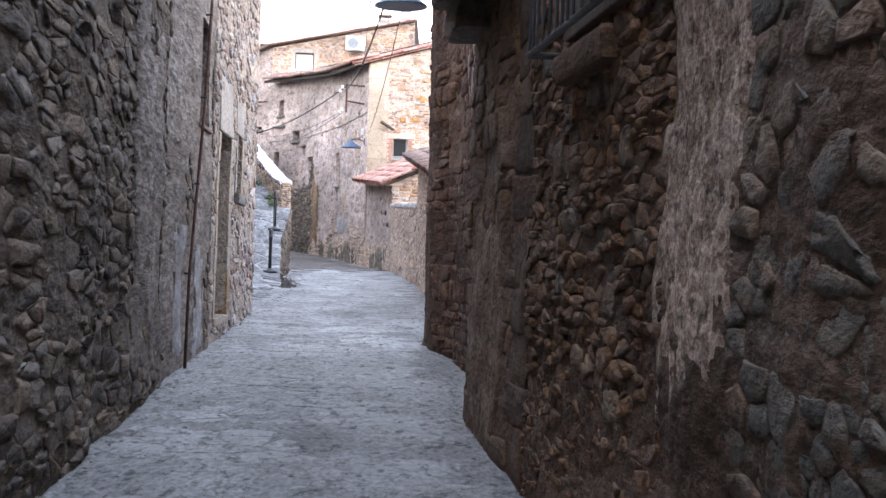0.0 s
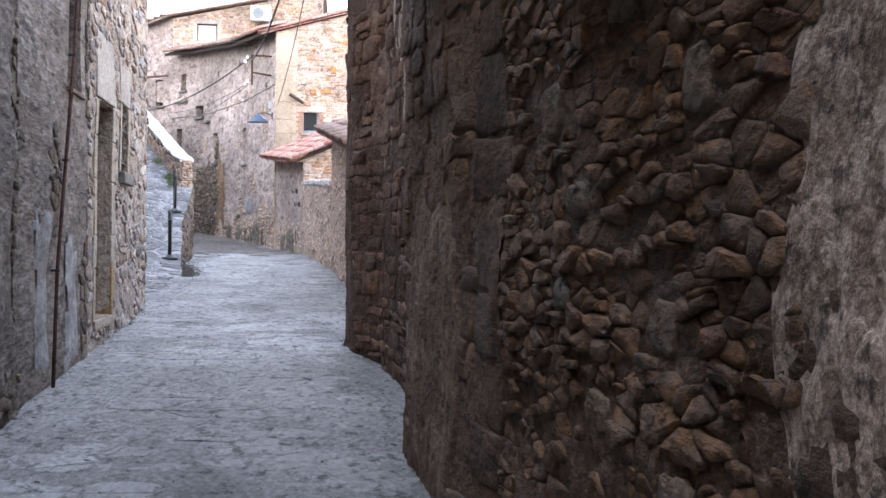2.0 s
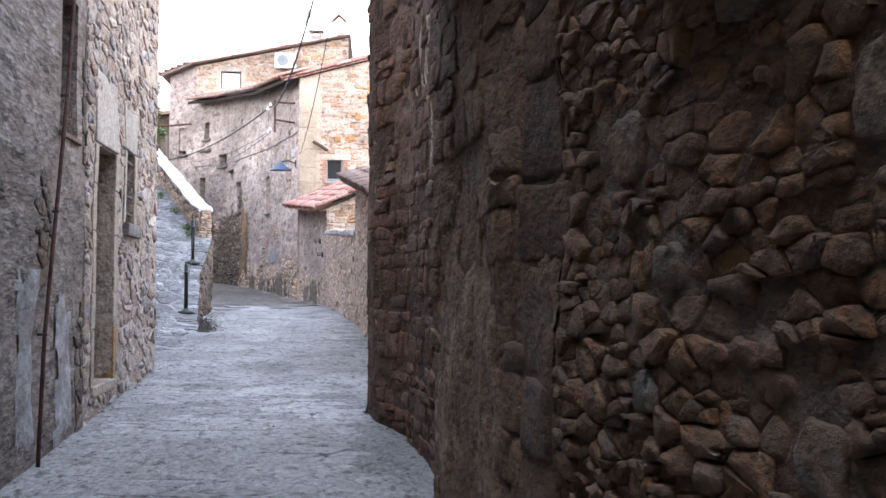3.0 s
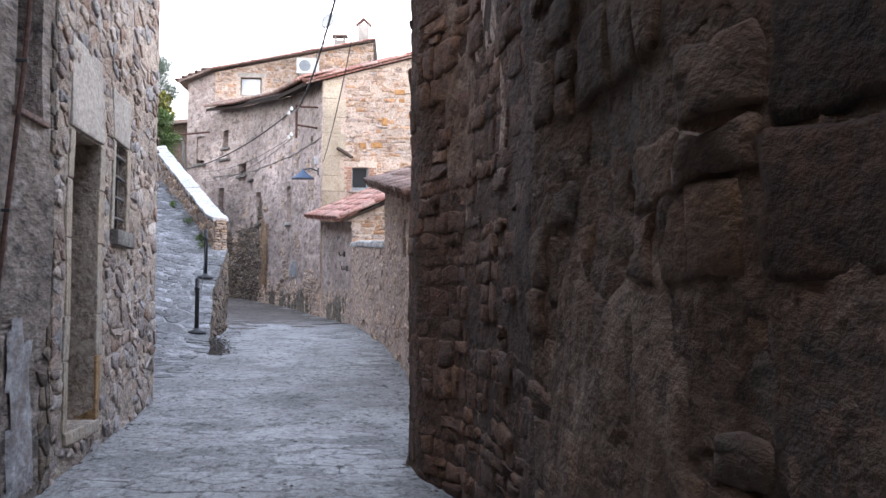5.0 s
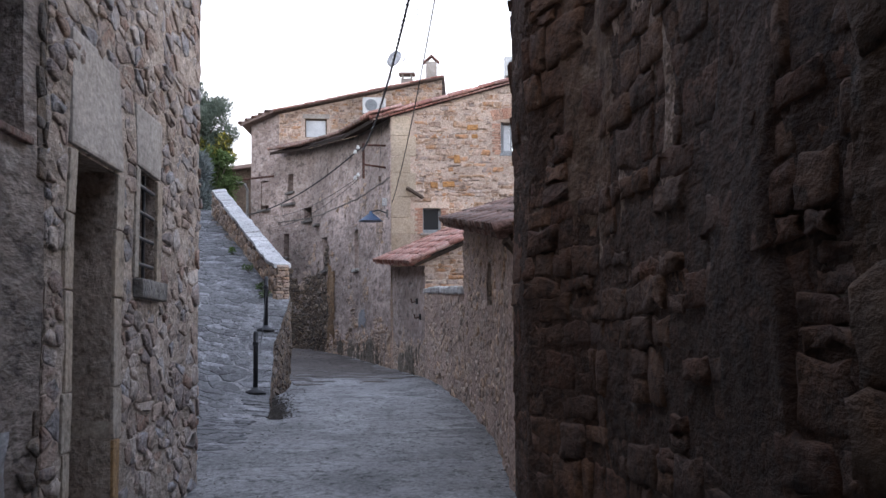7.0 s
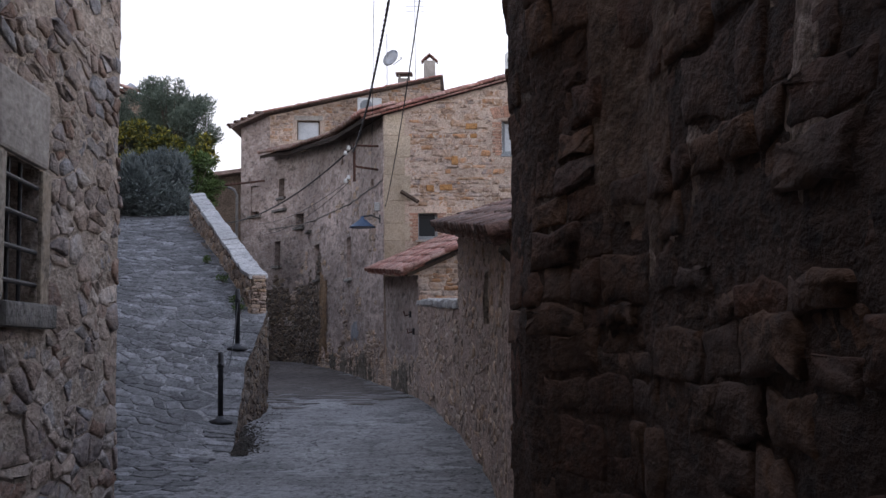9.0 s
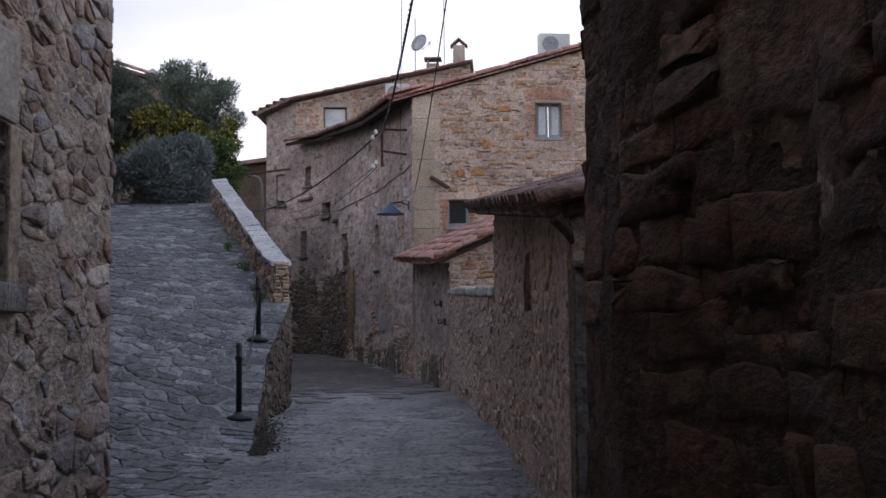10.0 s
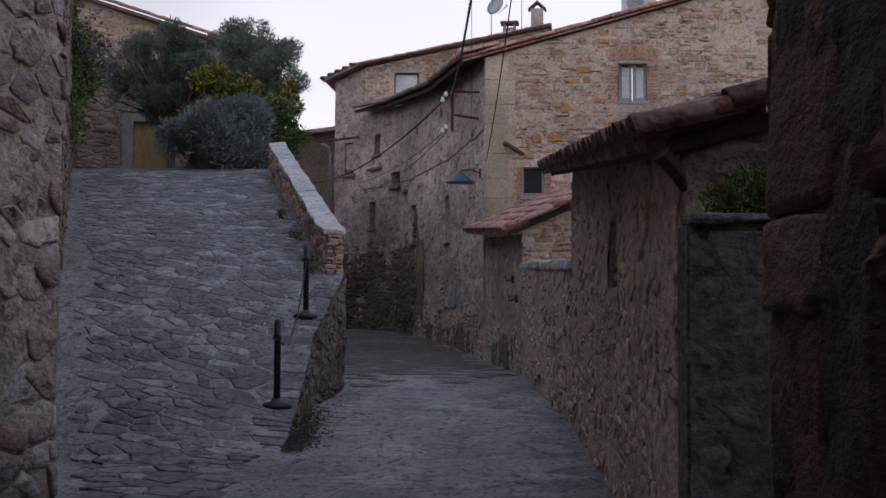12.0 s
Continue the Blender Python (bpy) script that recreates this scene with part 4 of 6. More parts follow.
stone_field(wall_gable, GABLE, 3.0, 9.4, 0.24, 0.105, STONE_GABLE, 12, (-0.002, 0.024), squared=0.38, tilt=0.12, dome=0.04, holes= [(LOW_WINDOW[0] - 0.2, LOW_WINDOW[1] + 0.2, 4.5, 5.32), (2.55, 3.65, 6.5, 7.75)], u0=0.62, top=GABLE_TOP, near=lambda u, v: u < 4.0 and v > 4.6, gap=0.006)
mortar_skin(wall_gable, GABLE, 0.6, GABLE.length - 0.02, 3.0, 9.4, MORTAR_GABLE, 12.4, 0.005, 0.015, 0.045, [LOW_WINDOW, HIGH_WINDOW], top=GABLE_TOP)
stone_field(wall_back_front, BACK_FRONT, 8.6, 12.8, 0.26, 0.1, STONE_GABLE, 17, (0.003, 0.02), squared=0.38, tilt=0.12, dome=0.04, holes= [(0.8, 1.9, 9.4, 10.35)], top=lambda u: 10.35 + 0.235 * u)
stone_field(wall_leanto_gable, LEANTO_GABLE, 2.4, 4.6, 0.26, 0.09, STONE_GABLE, 18, (0.004, 0.02), squared=0.38, tilt=0.12, dome=0.04, top=lambda u: 3.36 + 0.42 * u, u1=2.0, near=lambda u, v: True)
stone_field(wall_facade, FACADE, 1.0, 3.3, 0.36, 0.12, STONE_SHED, 11, (-0.004, 0.03), u1=11.0, skip=lambda u, v: v > 2.3 + 1.0 * noise.noise((u * 0.7, 2.0, 0)) + 0.4 * noise.noise((u * 3, v * 2, 1)) or u > 7.5 and v > 2.4, near=None)
# Rubble and mortar kept dark here: the lane end's shade is in their colour.
stone_field(wall_facade, FACADE, 1.2, 5.6, 0.3, 0.12, STONE_DARK, 31, (0.0, 0.04), u0=9.0, u1=18.3, skip=lambda u, v: v > 4.3 + 1.3 * noise.noise((u * 0.9, 5.0, 0)) + 0.5 * noise.noise((u * 3, v * 2, 1)) or u < 10.2 + 1.4 * noise.noise((v * 1.1, 4.0, 2)))
mortar_skin(wall_facade, FACADE, 10.3, 18.2, 1.2, 4.2, MORTAR_DARK, 31.5, 0.006, 0.03, 0.08, label="dark rubble with the lane end's shade in its colour")
stone_field(wall_facade, FACADE, 3.0, 7.0, 0.36, 0.12, STONE_SHED, 63, (-0.006, 0.014), [(a - 0.15, b + 0.15, c - 0.15, d + 0.1) for a, b, c, d in F_HOLES], u0=1.0, u1=15.0, skip=lambda u, v: noise.noise((u * 0.8 + 2, v * 0.9, 7)) + 0.3 * noise.noise((u * 3, v * 3, 8)) < 0.22)
stone_field(wall_leanto, LEANTO, 1.1, 2.6, 0.32, 0.11, STONE_SHED, 64, (0.0, 0.015), skip=lambda u, v: v > 1.9 + 0.6 * noise.noise((u * 0.9, 3.0, 2)))
mortar_skin(wall_ramp_edge, EDGE_WALL, 0.01, EDGE_WALL.length - 0.01, 0.5, 5.3, MORTAR_DARK, 13.3, 0.01, 0.02, 0.04, top=edge_top)
stone_field(wall_ramp_edge, EDGE_WALL, 0.5, 5.2, 0.2, 0.1, STONE_DARK, 13, (0.0, 0.035), top=edge_top, u1=6.5, near=lambda u, v: True)
stone_field(wall_ramp_edge, EDGE_WALL, 0.7, 5.4, 0.22, 0.11, STONE_DARK, 33, (0.0, 0.035), top=edge_top, u0=6.5)
stone_field(wall_parapet, Run([(-3.668, 28.225), (-4.228, 29.923), (-6.327, 35.92)], -1, 0.02, 22), 2.2, 5.4, 0.22, 0.13, STONE_SHED, 14, (0.01, 0.04), top=lambda u: parapet_top(u) - 0.02, near=lambda u, v: True)
stone_field(wall_parapet, Run([(-3.668, 28.22), (-3.44, 28.295)], 1, 0.005, 22), 2.2, 3.1, 0.2, 0.065, STONE_SHED, 62, (0.01, 0.04), squared=0.2, near=lambda u, v: True)
stone_field(wall_ramp_side, RAMP_SIDE, 0.8, 8.4, 0.34, 0.16, STONE_DARK, 15, (0.0, 0.035))
stone_field(wall_top_house, TOP_RUN, 5.0, 10.2, 0.32, 0.13, STONE_SHED, 16, (0.004, 0.035), course=0.4, holes=[(TOP_DOOR[0] - 0.35, TOP_DOOR[1] + 0.3, 4.9, 7.45)], u1=5.0, top=lambda u: 10.5 - 0.3 * u)
a, b, c, d, q = STREAK_PATCH
plaster_patch(wall_right, RIGHT, a - 0.25, b + 0.12, c, d + 0.9, PLASTER_STREAK, q, 0.02, 0.022, "pale streaked flaking plaster", 0.34)
plaster_patch(wall_right, RIGHT, a - 0.1, b - 0.1, c + 0.3, d + 1.1, PLASTER_STREAK, q + 4, 0.02, 0.022, "pale streaked flaking plaster", 0.28)
plaster_patch(wall_right, RIGHT, ru(6.2), ru(8.09), -0.2, 2.05, PLASTER_EARTH, 7.7, 0.03, 0.026, "brown earth render over the squared blocks", 0.05)
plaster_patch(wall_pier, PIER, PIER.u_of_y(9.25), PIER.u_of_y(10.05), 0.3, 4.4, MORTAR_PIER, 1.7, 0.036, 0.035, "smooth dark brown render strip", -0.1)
plaster_patch(wall_pier, PIER, PIER.u_of_y(10.1), PIER.u_of_y(12.2), 1.7, 4.3, PLASTER_STREAK, 8.3, 0.016, 0.025, "pale flecks of old plaster", 0.62)

plaster_patch(wall_pier, PIER, 3.2, 4.3, 1.9, 4.2, PLASTER_EARTH, 4.4, 0.02, 0.04, "flecked remains of brown plaster", 0.15)
plaster_patch(wall_left, LEFT, LEFT.u_of_y(7.6), LEFT.length, 0.3, 3.6, PLASTER_OLD, 2.2, 0.035, 0.05, "worn remains of grey plaster", 0.05)

# ---- paving ----
def lane_place(x, y, h):
    return (x, y, lane_z(y) + h)


def ramp_place(x, y, h):
    return (x, y, ramp_z(x, y) + h)


def left_x(y):
    return interp(y, [(-9, -1.75), (5.2, -2.06), (9.4, -2.35), (16.9, -2.63)])


def right_x(y):
    return interp(y, [(-9, 1.6), (4.35, 0.8), (8.12, 0.4), (11.9, 0.32), (13.2, 0.02), (16.4, 0.1), (20.2, 0.0), (24.4, -0.33), (31.6, -1.14), (37.9, -2.15), (43.8, -3.5), (50.6, -5.6)])


pave = cells(-2.75, 1.4, -1.0, 21.0, 0.4, 0.3, random.Random(40), 0.45)
pave = [p for p in pave if all((left_x(v) if v < 16.9 else -2.7) < u < right_x(v) for u, v in p)]
lay_stones(ground, pave, lane_place, PAVING, "paving_stone", 41, (0.001, 0.005), 0.003, near=lambda u, v: 7 < v < 17.5, shoulder=0.96, dome=0.05, rest="paving_infill", label="remaining worn paving stones of the lane")
pave2 = cells(-8.5, 0.6, 21.0, 52.0, 0.42, 0.36, random.Random(42), 0.45)
pave2 = [p for p in pave2 if all(interp(v, EDGE) + 0.03 < u < right_x(v) for u, v in p)]
earth_rng = random.Random(48)
earthy = [p for p in pave2 if p[0][1] > 32.5 + 4 * noise.noise((p[0][0] * 0.8, p[0][1] * 0.4, 3.0)) + earth_rng.gauss(0, 2.2)]
pave2 = [p for p in pave2 if p not in earthy]
lay_stones(ground, earthy, lane_place, PAVING_EARTHY, "paving_stone", 47, (0.008, 0.014), 0.002, shoulder=0.97, dome=0.03, tilt=0.05, rest="paving_infill", label="earth-stained paving stones at the lane's far end")
lay_stones(ground, pave2, lane_place, PAVING, "paving_stone", 43, (0.001, 0.005), 0.003, shoulder=0.96, dome=0.05, rest="paving_infill", label="remaining worn paving stones of the lane")
ramp_stones = cells(-12, -2.6, 17.0, 38.0, 0.3, 0.24, random.Random(44), 0.46, 0.2)
ramp_stones = [p for p in ramp_stones if all(u < (interp(v, EDGE) if v > 21.5 else -2.68) - 0.03 and u > -2.75 - 0.4 * (v - 17.2) for u, v in p)]
lay_stones(ground, ramp_stones, ramp_place, FLAG, "flagstone", 46, (0.002, 0.012), 0.006, near=lambda u, v: 20.5 < v < 29, shoulder=0.95, dome=0.1, rest="flagstone_infill", label="remaining uneven flagstones of the ramp")

# ---- openings of the left house ----
def on(run, u, v, n):
    return Vector(run.at(u, v, n))


def slab_on(run, u0, u1, v0, v1, n0, n1, bevel=0.008, rough=0.0):
    """A block on a wall: from u0 to u1 along it, v0 to v1 in height, n0 to n1 out of its face."""
    bm = bmesh.new()
    co = [on(run, u, v, n) for u in (u0, u1) for v in (v0, v1) for n in (n0, n1)]
    vs = [bm.verts.new(c + Vector([random.uniform(-rough, rough) for _ in range(3)])) for c in co]
    for f in ((0, 1, 3, 2), (4, 6, 7, 5), (0, 4, 5, 1), (2, 3, 7, 6), (0, 2, 6, 4), (1, 5, 7, 3)):
        bm.faces.new([vs[k] for k in f])
    if bevel:
        bmesh.ops.bevel(bm, geom=bm.edges[:], offset=bevel, segments=2, affect="EDGES", profile=0.6)
    return bm


def frame_thing(name, label, category, run, u, v, group=""):
    x, y, z = run.at(u, v)
    return thing(name, 0, 0, 0, label, category, group)


a, b, c, d = DOOR
door = tagged(frame_thing("door_1", "", "", LEFT_HOUSE, a, c), "old plank door deep in a dressed stone doorway", "door", kind="structure")
for k in range(5):
    part("plank", slab_on(LEFT_HOUSE, a + (b - a) * k / 5 + 0.003, a + (b - a) * (k + 1) / 5 - 0.003, c + 0.03, d, -0.47, -0.43), WOOD_DARK, door)
part("door_handle", tube([on(LEFT_HOUSE, a + 0.12, c + 1.0, -0.43), on(LEFT_HOUSE, a + 0.12, c + 1.0, -0.37), on(LEFT_HOUSE, a + 0.22, c + 1.0, -0.37)], 0.01), IRON, door, "black iron handle")
zz = c
for k, (h, mat) in enumerate(((0.5, JAMB_RUST), (0.32, JAMB), (0.55, JAMB), (0.42, JAMB), (0.35, JAMB))):
    w1, w2 = (0.2, 0.17) if k % 2 else (0.17, 0.14)
    part("jamb_stone", slab_on(LEFT_HOUSE, b + 0.002, b + w1, zz, zz + h - 0.006, -0.42, 0.022, 0.012, 0.003), mat, door)
    part("jamb_stone", slab_on(LEFT_HOUSE, a - w2, a - 0.002, zz, zz + h - 0.006, -0.42, 0.02, 0.012, 0.003), JAMB, door)
    zz += h
part("threshold", slab_on(LEFT_HOUSE, a - 0.1, b + 0.1, c - 0.1, c - 0.003, -0.42, 0.035, 0.015, 0.004), JAMB, door, "worn pale stone threshold")
lintel = tagged(part("trim_lintel", slab_on(LEFT_HOUSE, a - 0.14, b + 0.12, d + 0.012, d + 0.66, -0.4, 0.024, 0.02, 0.006), CONCRETE), "smooth grey cement lintel over the doorway", "lintel", kind="structure")

a, b, c, d = SIDE_WINDOW
window_1 = tagged(thing("window_1", 0, 0, 0, "", ""), "small barred window in a dressed stone surround", "window", kind="structure")
part("window_pane", slab_on(LEFT_HOUSE, a + 0.05, b - 0.05, c + 0.05, d - 0.05, -0.36, -0.35, 0), GLASS, window_1)
for u0, u1, v0, v1 in ((a, a + 0.05, c, d), (b - 0.05, b, c, d), (a + 0.05, b - 0.05, c, c + 0.05), (a + 0.05, b - 0.05, d - 0.05, d)):
    part("window_frame", slab_on(LEFT_HOUSE, u0, u1, v0, v1, -0.38, -0.33, 0.004), WOOD_DARK, window_1)
part("jamb_stone", slab_on(LEFT_HOUSE, b + 0.002, b + 0.15, c, d - 0.01, -0.3, 0.022, 0.012, 0.003), JAMB, window_1)
part("jamb_stone", slab_on(LEFT_HOUSE, a - 0.13, a - 0.002, c, d - 0.01, -0.3, 0.022, 0.012, 0.003), JAMB, window_1)
part("window_sill", slab_on(LEFT_HOUSE, a - 0.1, b + 0.14, c - 0.13, c - 0.004, -0.3, 0.07, 0.015, 0.006), STONE_LICHEN, window_1, "dark worn stone sill")
part("lintel", slab_on(LEFT_HOUSE, a - 0.1, b + 0.1, d + 0.004, d + 0.42, -0.3, 0.022, 0.02, 0.005), CONCRETE, window_1, "smooth grey cement lintel")
for k in range(2):
    u = a + (b - a) * (k + 1) / 3
    part("bar", tube([on(LEFT_HOUSE, u, c - 0.02, -0.035), on(LEFT_HOUSE, u, d + 0.02, -0.035)], 0.012, 8), IRON, window_1)
for k in range(4):
    v = c + (d - c) * (k + 0.6) / 4.2
    part("bar", tube([on(LEFT_HOUSE, a - 0.02, v, -0.012), on(LEFT_HOUSE, b + 0.02, v, -0.012)], 0.013, 8), IRON, window_1)

a, b, c, d = UP_WINDOW
window_2 = tagged(thing("window_2", 0, 0, 0, "", ""), "tall closed window deep in the plastered wall", "window", kind="structure")
for k in range(2):
    part("shutter", slab_on(LEFT_PLASTER, a + (b - a) * k / 2 + 0.01, a + (b - a) * (k + 1) / 2 - 0.01, c + 0.01, d - 0.01, -0.4, -0.36, 0.006), WOOD_DARK, window_2)
part("window_sill", slab_on(LEFT_PLASTER, a - 0.03, b + 0.04, c - 0.04, c - 0.002, -0.36, 0.035, 0.008, 0.003), CLAY_OLD, window_2, "thin clay tile sill")
for a, b, c, d in ((0.5, 1.3, 0.35, 1.75), (1.75, 2.6, 0.35, 1.5)):
    plaster_patch(wall_left_plaster, LEFT_PLASTER, a, b, c, d, SALT, a * 3 + 1, 0.012, label="pale salt-stained patch of plaster")
stone_field(wall_left_plaster, LEFT_PLASTER, 0.1, 5.0, 0.2, 0.13, STONE_DARK, 51, (0.004, 0.02), [(UP_WINDOW[0] - 0.2, UP_WINDOW[1] + 0.2, 2.55, 4.0)], skip=lambda u, v: noise.noise((u * 1.1 + 4, v * 0.8, 9)) < 0.12 + 0.25 * min(1, min(u, 2.95 - u) / 0.6))

pipe = thing("drain_pipe", 0, 0, 0, "thin rusty drain pipe leaning on the plastered wall", "pipe")
pipe_pts = [on(LEFT_PLASTER, LEFT_PLASTER.u_of_y(10.52 + 0.29 * (z - 0.4)), z, 0.05) for z in (0.3, 1.2, 2.1, 3.0, 3.9, 5.0, 6.3)]
part("tube", tube(pipe_pts, 0.015, 10), RUST_IRON, pipe, smooth=True)
for k in (1, 2, 3, 4):
    p = pipe_pts[k]
    part("bracket", box(0.1, 0.03, 0.02, p.x - 0.03, p.y, p.z, 0.003), IRON, pipe)

# ---- right wall: stone slab, barred window, lamp ----
corbel = thing("stone_corbel", 0, 0, 0, "rough dark stone balcony slab jutting over the lane", "stone slab")
part("slab", slab_on(RIGHT, ru(6.3), ru(8.05), 3.3, 3.62, -0.2, 0.36, 0.05, 0.04), STONE_DARK, corbel)
part("bracket_stone", slab_on(RIGHT, ru(7.2), ru(8.1), 3.08, 3.29, -0.2, 0.26, 0.05, 0.03), STONE_DARK, corbel)
part("parapet_stone", slab_on(RIGHT, ru(5.9), ru(7.1), 3.24, 3.5, -0.2, 0.2, 0.05, 0.03), STONE_LIGHT, corbel, "pale broken stone beside the slab")
grille = tagged(thing("window_3", 0, 0, 0, "", ""), "barred balcony window with a stone sill block", "window", kind="structure")
part("sill_block", slab_on(RIGHT, ru(3.6), ru(4.6), 2.3, 2.45, -0.2, 0.1, 0.03, 0.02), STONE_BLOCK, grille, "dark stone sill block")
part("shutter", slab_on(RIGHT, ru(3.4), ru(4.5), 2.5, 4.2, -0.05, 0.06, 0.01), WOOD_DARK, grille)
part("bottom_rail", tube([on(RIGHT, ru(3.1), 2.47, 0.03), on(RIGHT, ru(3.1), 2.47, 0.2), on(RIGHT, ru(4.75), 2.47, 0.2), on(RIGHT, ru(4.75), 2.47, 0.03)], 0.018, 8), IRON, grille)
part("top_rail", tube([on(RIGHT, ru(3.1), 3.8, 0.03), on(RIGHT, ru(3.1), 3.8, 0.2), on(RIGHT, ru(4.75), 3.8, 0.2), on(RIGHT, ru(4.75), 3.8, 0.03)], 0.018, 8), IRON, grille)
for k in range(13):
    u = ru(3.1) + (ru(4.75) - ru(3.1)) * k / 12
    part("baluster", tube([on(RIGHT, u, 2.47, 0.2), on(RIGHT, u, 3.8, 0.2)], 0.009, 6), IRON, grille)


def street_lamp(x, y, z, rz, reach):
    t = thing("street_lamp", x, y, z, "blue enamel cone-shaded street lamp on a wall arm", "street lamp", "wall lamps", rz=rz)
    part("arm", tube([(0, 0, 0.12), (reach * 0.5, 0, 0.2), (reach, 0, 0.17)], 0.018, 8), IRON, t)
    part("wall_plate", box(0.03, 0.1, 0.2, 0.012, 0, 0.02, 0.004), IRON, t)
    shade = part("shade", lathe([(0.30, -0.085), (0.31, -0.085), (0.3, -0.07), (0.05, 0.12), (0.04, 0.17), (0.03, 0.17), (0.04, 0.11), (0.29, -0.075)], 28, x=reach), BLUE_METAL, t, "blue conical shade", True)
    part("bulb", lathe([(0.02, 0.08), (0.035, 0.03), (0.045, -0.02), (0.03, -0.06), (0.004, -0.07)], 12, x=reach), WHITE_PLASTIC, shade, "unlit white bulb", True)
    return t


street_lamp(-0.04, 13.0, 4.45, 170, 0.4)
street_lamp(-2.32, 37.9, 4.95, 190, 0.42)

# ---- the long house: windows, bracket, cables ----
f_label = "small dark window opening in the plaster front"
for k, (a, b, c, d) in enumerate(F_HOLES):
    w = tagged(thing("window_%d" % (4 + k), 0, 0, 0, "", ""), f_label if d - c > 0.4 else "small square vent hole in the plaster front", "window", "front windows", kind="structure")
    # Dark boards close each opening; their colour stands in for the unlit inside.
    part("shutter", slab_on(FACADE, a - 0.02, b + 0.02, c - 0.02, d + 0.02, -0.3, -0.26, 0), WOOD_DARK, w)
    if d - c > 0.4:
        part("window_sill", slab_on(FACADE, a - 0.1, b + 0.1, c - 0.09, c - 0.004, -0.2, 0.09, 0.012, 0.006), CAPSTONE if k == 0 else STONE_LICHEN, w, "stone sill")
for u, v, w in ((14.3, 6.85, 0.9), (11.6, 5.85, 0.7), (14.9, 8.3, 0.0)):
    if w:
        tagged(part("ledge_stone", slab_on(FACADE, u, u + w, v, v + 0.08, -0.1, 0.14, 0.01, 0.005), STONE_LICHEN), "weathered stone ledge on the plaster front", "ledge")
seam = tagged(part("trim_string_course", tube([on(FACADE, u, 6.0 + 0.02 * u + 0.04 * noise.noise((u, 0, 3)), 0.0) for u in [0.4 * k for k in range(40)]], 0.022, 5), STONE_LICHEN), "thin dark crack line across the plaster front", "trim", kind="structure")
quoin = thing("trim_quoin", 0, 0, 0, "ochre dressed quoin strip at the house corner", "trim", kind="structure")
zz, k = 3.0, 0
while zz < 7.3:
    h = 0.42 + 0.1 * (k % 3)
    part("quoin_block", slab_on(GABLE, 0.02, 0.5 + 0.14 * (k % 2), zz, min(zz + h - 0.01, 7.55), -0.1, 0.02, 0.01, 0.003), PLASTER_OCHRE, quoin)
    zz, k = zz + h, k + 1

a, b, c, d = HIGH_WINDOW
win_high = tagged(thing("window_20", 0, 0, 0, "", ""), "grey shuttered window under a salmon brick arch", "window", kind="structure")
for k in range(2):
    u0, u1 = a + (b - a) * k / 2, a + (b - a) * (k + 1) / 2
    part("shutter", slab_on(GABLE, u0 + 0.09, u1 - 0.06, c + 0.1, d - 0.05, -0.2, -0.17, 0.004), CURTAIN, win_high)
    for q in ((u0 + 0.02, u0 + 0.085, c + 0.02, d), (u1 - 0.055, u1 - 0.005, c + 0.02, d), (u0 + 0.087, u1 - 0.057, c + 0.02, c + 0.1)):
        part("window_frame", slab_on(GABLE, *q, -0.2, -0.14, 0.005), GREY_PAINT, win_high)
part("window_sill", slab_on(GABLE, a - 0.03, b + 0.03, c - 0.05, c + 0.015, -0.2, 0.03, 0.006), GREY_PAINT, win_high)
for k in range(15):
    t = (k + 0.5) / 15 - 0.5
    bm = slab_on(GABLE, -0.035, 0.033, 0.0, 0.27, -0.1, 0.03, 0.006)
    cen = on(GABLE, 0, 0, 0)
    bmesh.ops.translate(bm, verts=bm.verts[:], vec=-cen)
    base = on(GABLE, (a + b) / 2 + t * 0.98, d + 0.03 + 0.06 * (1 - (2 * t) ** 2), 0)
    bmesh.ops.transform(bm, matrix=Matrix.Translation(base) @ pose(0, 0, 0, 0, t * 40, 0), verts=bm.verts[:])
    part("brick", bm, BRICK, win_high)
for side in (-1, 1):
    for k in range(12):
        w = 0.22 if k % 3 else 0.16
        u0, u1 = (a - w, a - 0.005) if side < 0 else (b + 0.005, b + w)
        part("brick", slab_on(GABLE, u0, u1, c - 0.02 + 0.067 * k, c - 0.02 + 0.067 * k + 0.053, -0.1, 0.024, 0.006, 0.002), BRICK, win_high)
a, b, c, d = LOW_WINDOW
win_low = tagged(thing("window_21", 0, 0, 0, "", ""), "small dark window in a pale brick surround", "window", kind="structure")
part("window_pane", slab_on(GABLE, a + 0.02, b - 0.06, c + 0.09, d - 0.02, -0.2, -0.19, 0), GLASS, win_low)
for q in ((a, a + 0.025, c, d), (b - 0.06, b, c, d), (a + 0.027, b - 0.062, c, c + 0.09), (a + 0.027, b - 0.062, d - 0.02, d)):
    part("window_frame", slab_on(GABLE, *q, -0.22, -0.12, 0.004), GREY_PAINT, win_low)
part("window_sill", slab_on(GABLE, a - 0.06, b + 0.06, c - 0.06, c - 0.004, -0.2, 0.07, 0.008), CONCRETE, win_low)
for side in (-1, 1):
    for k in range(10):
        w = 0.2 if k % 2 else 0.13
        u0, u1 = (a - w, a - 0.005) if side < 0 else (b + 0.005, b + w)
        part("brick", slab_on(GABLE, u0, u1, c - 0.03 + 0.067 * k, c + 0.023 + 0.067 * k, -0.1, 0.022, 0.006, 0.002), BRICK, win_low, "pale salmon brick")
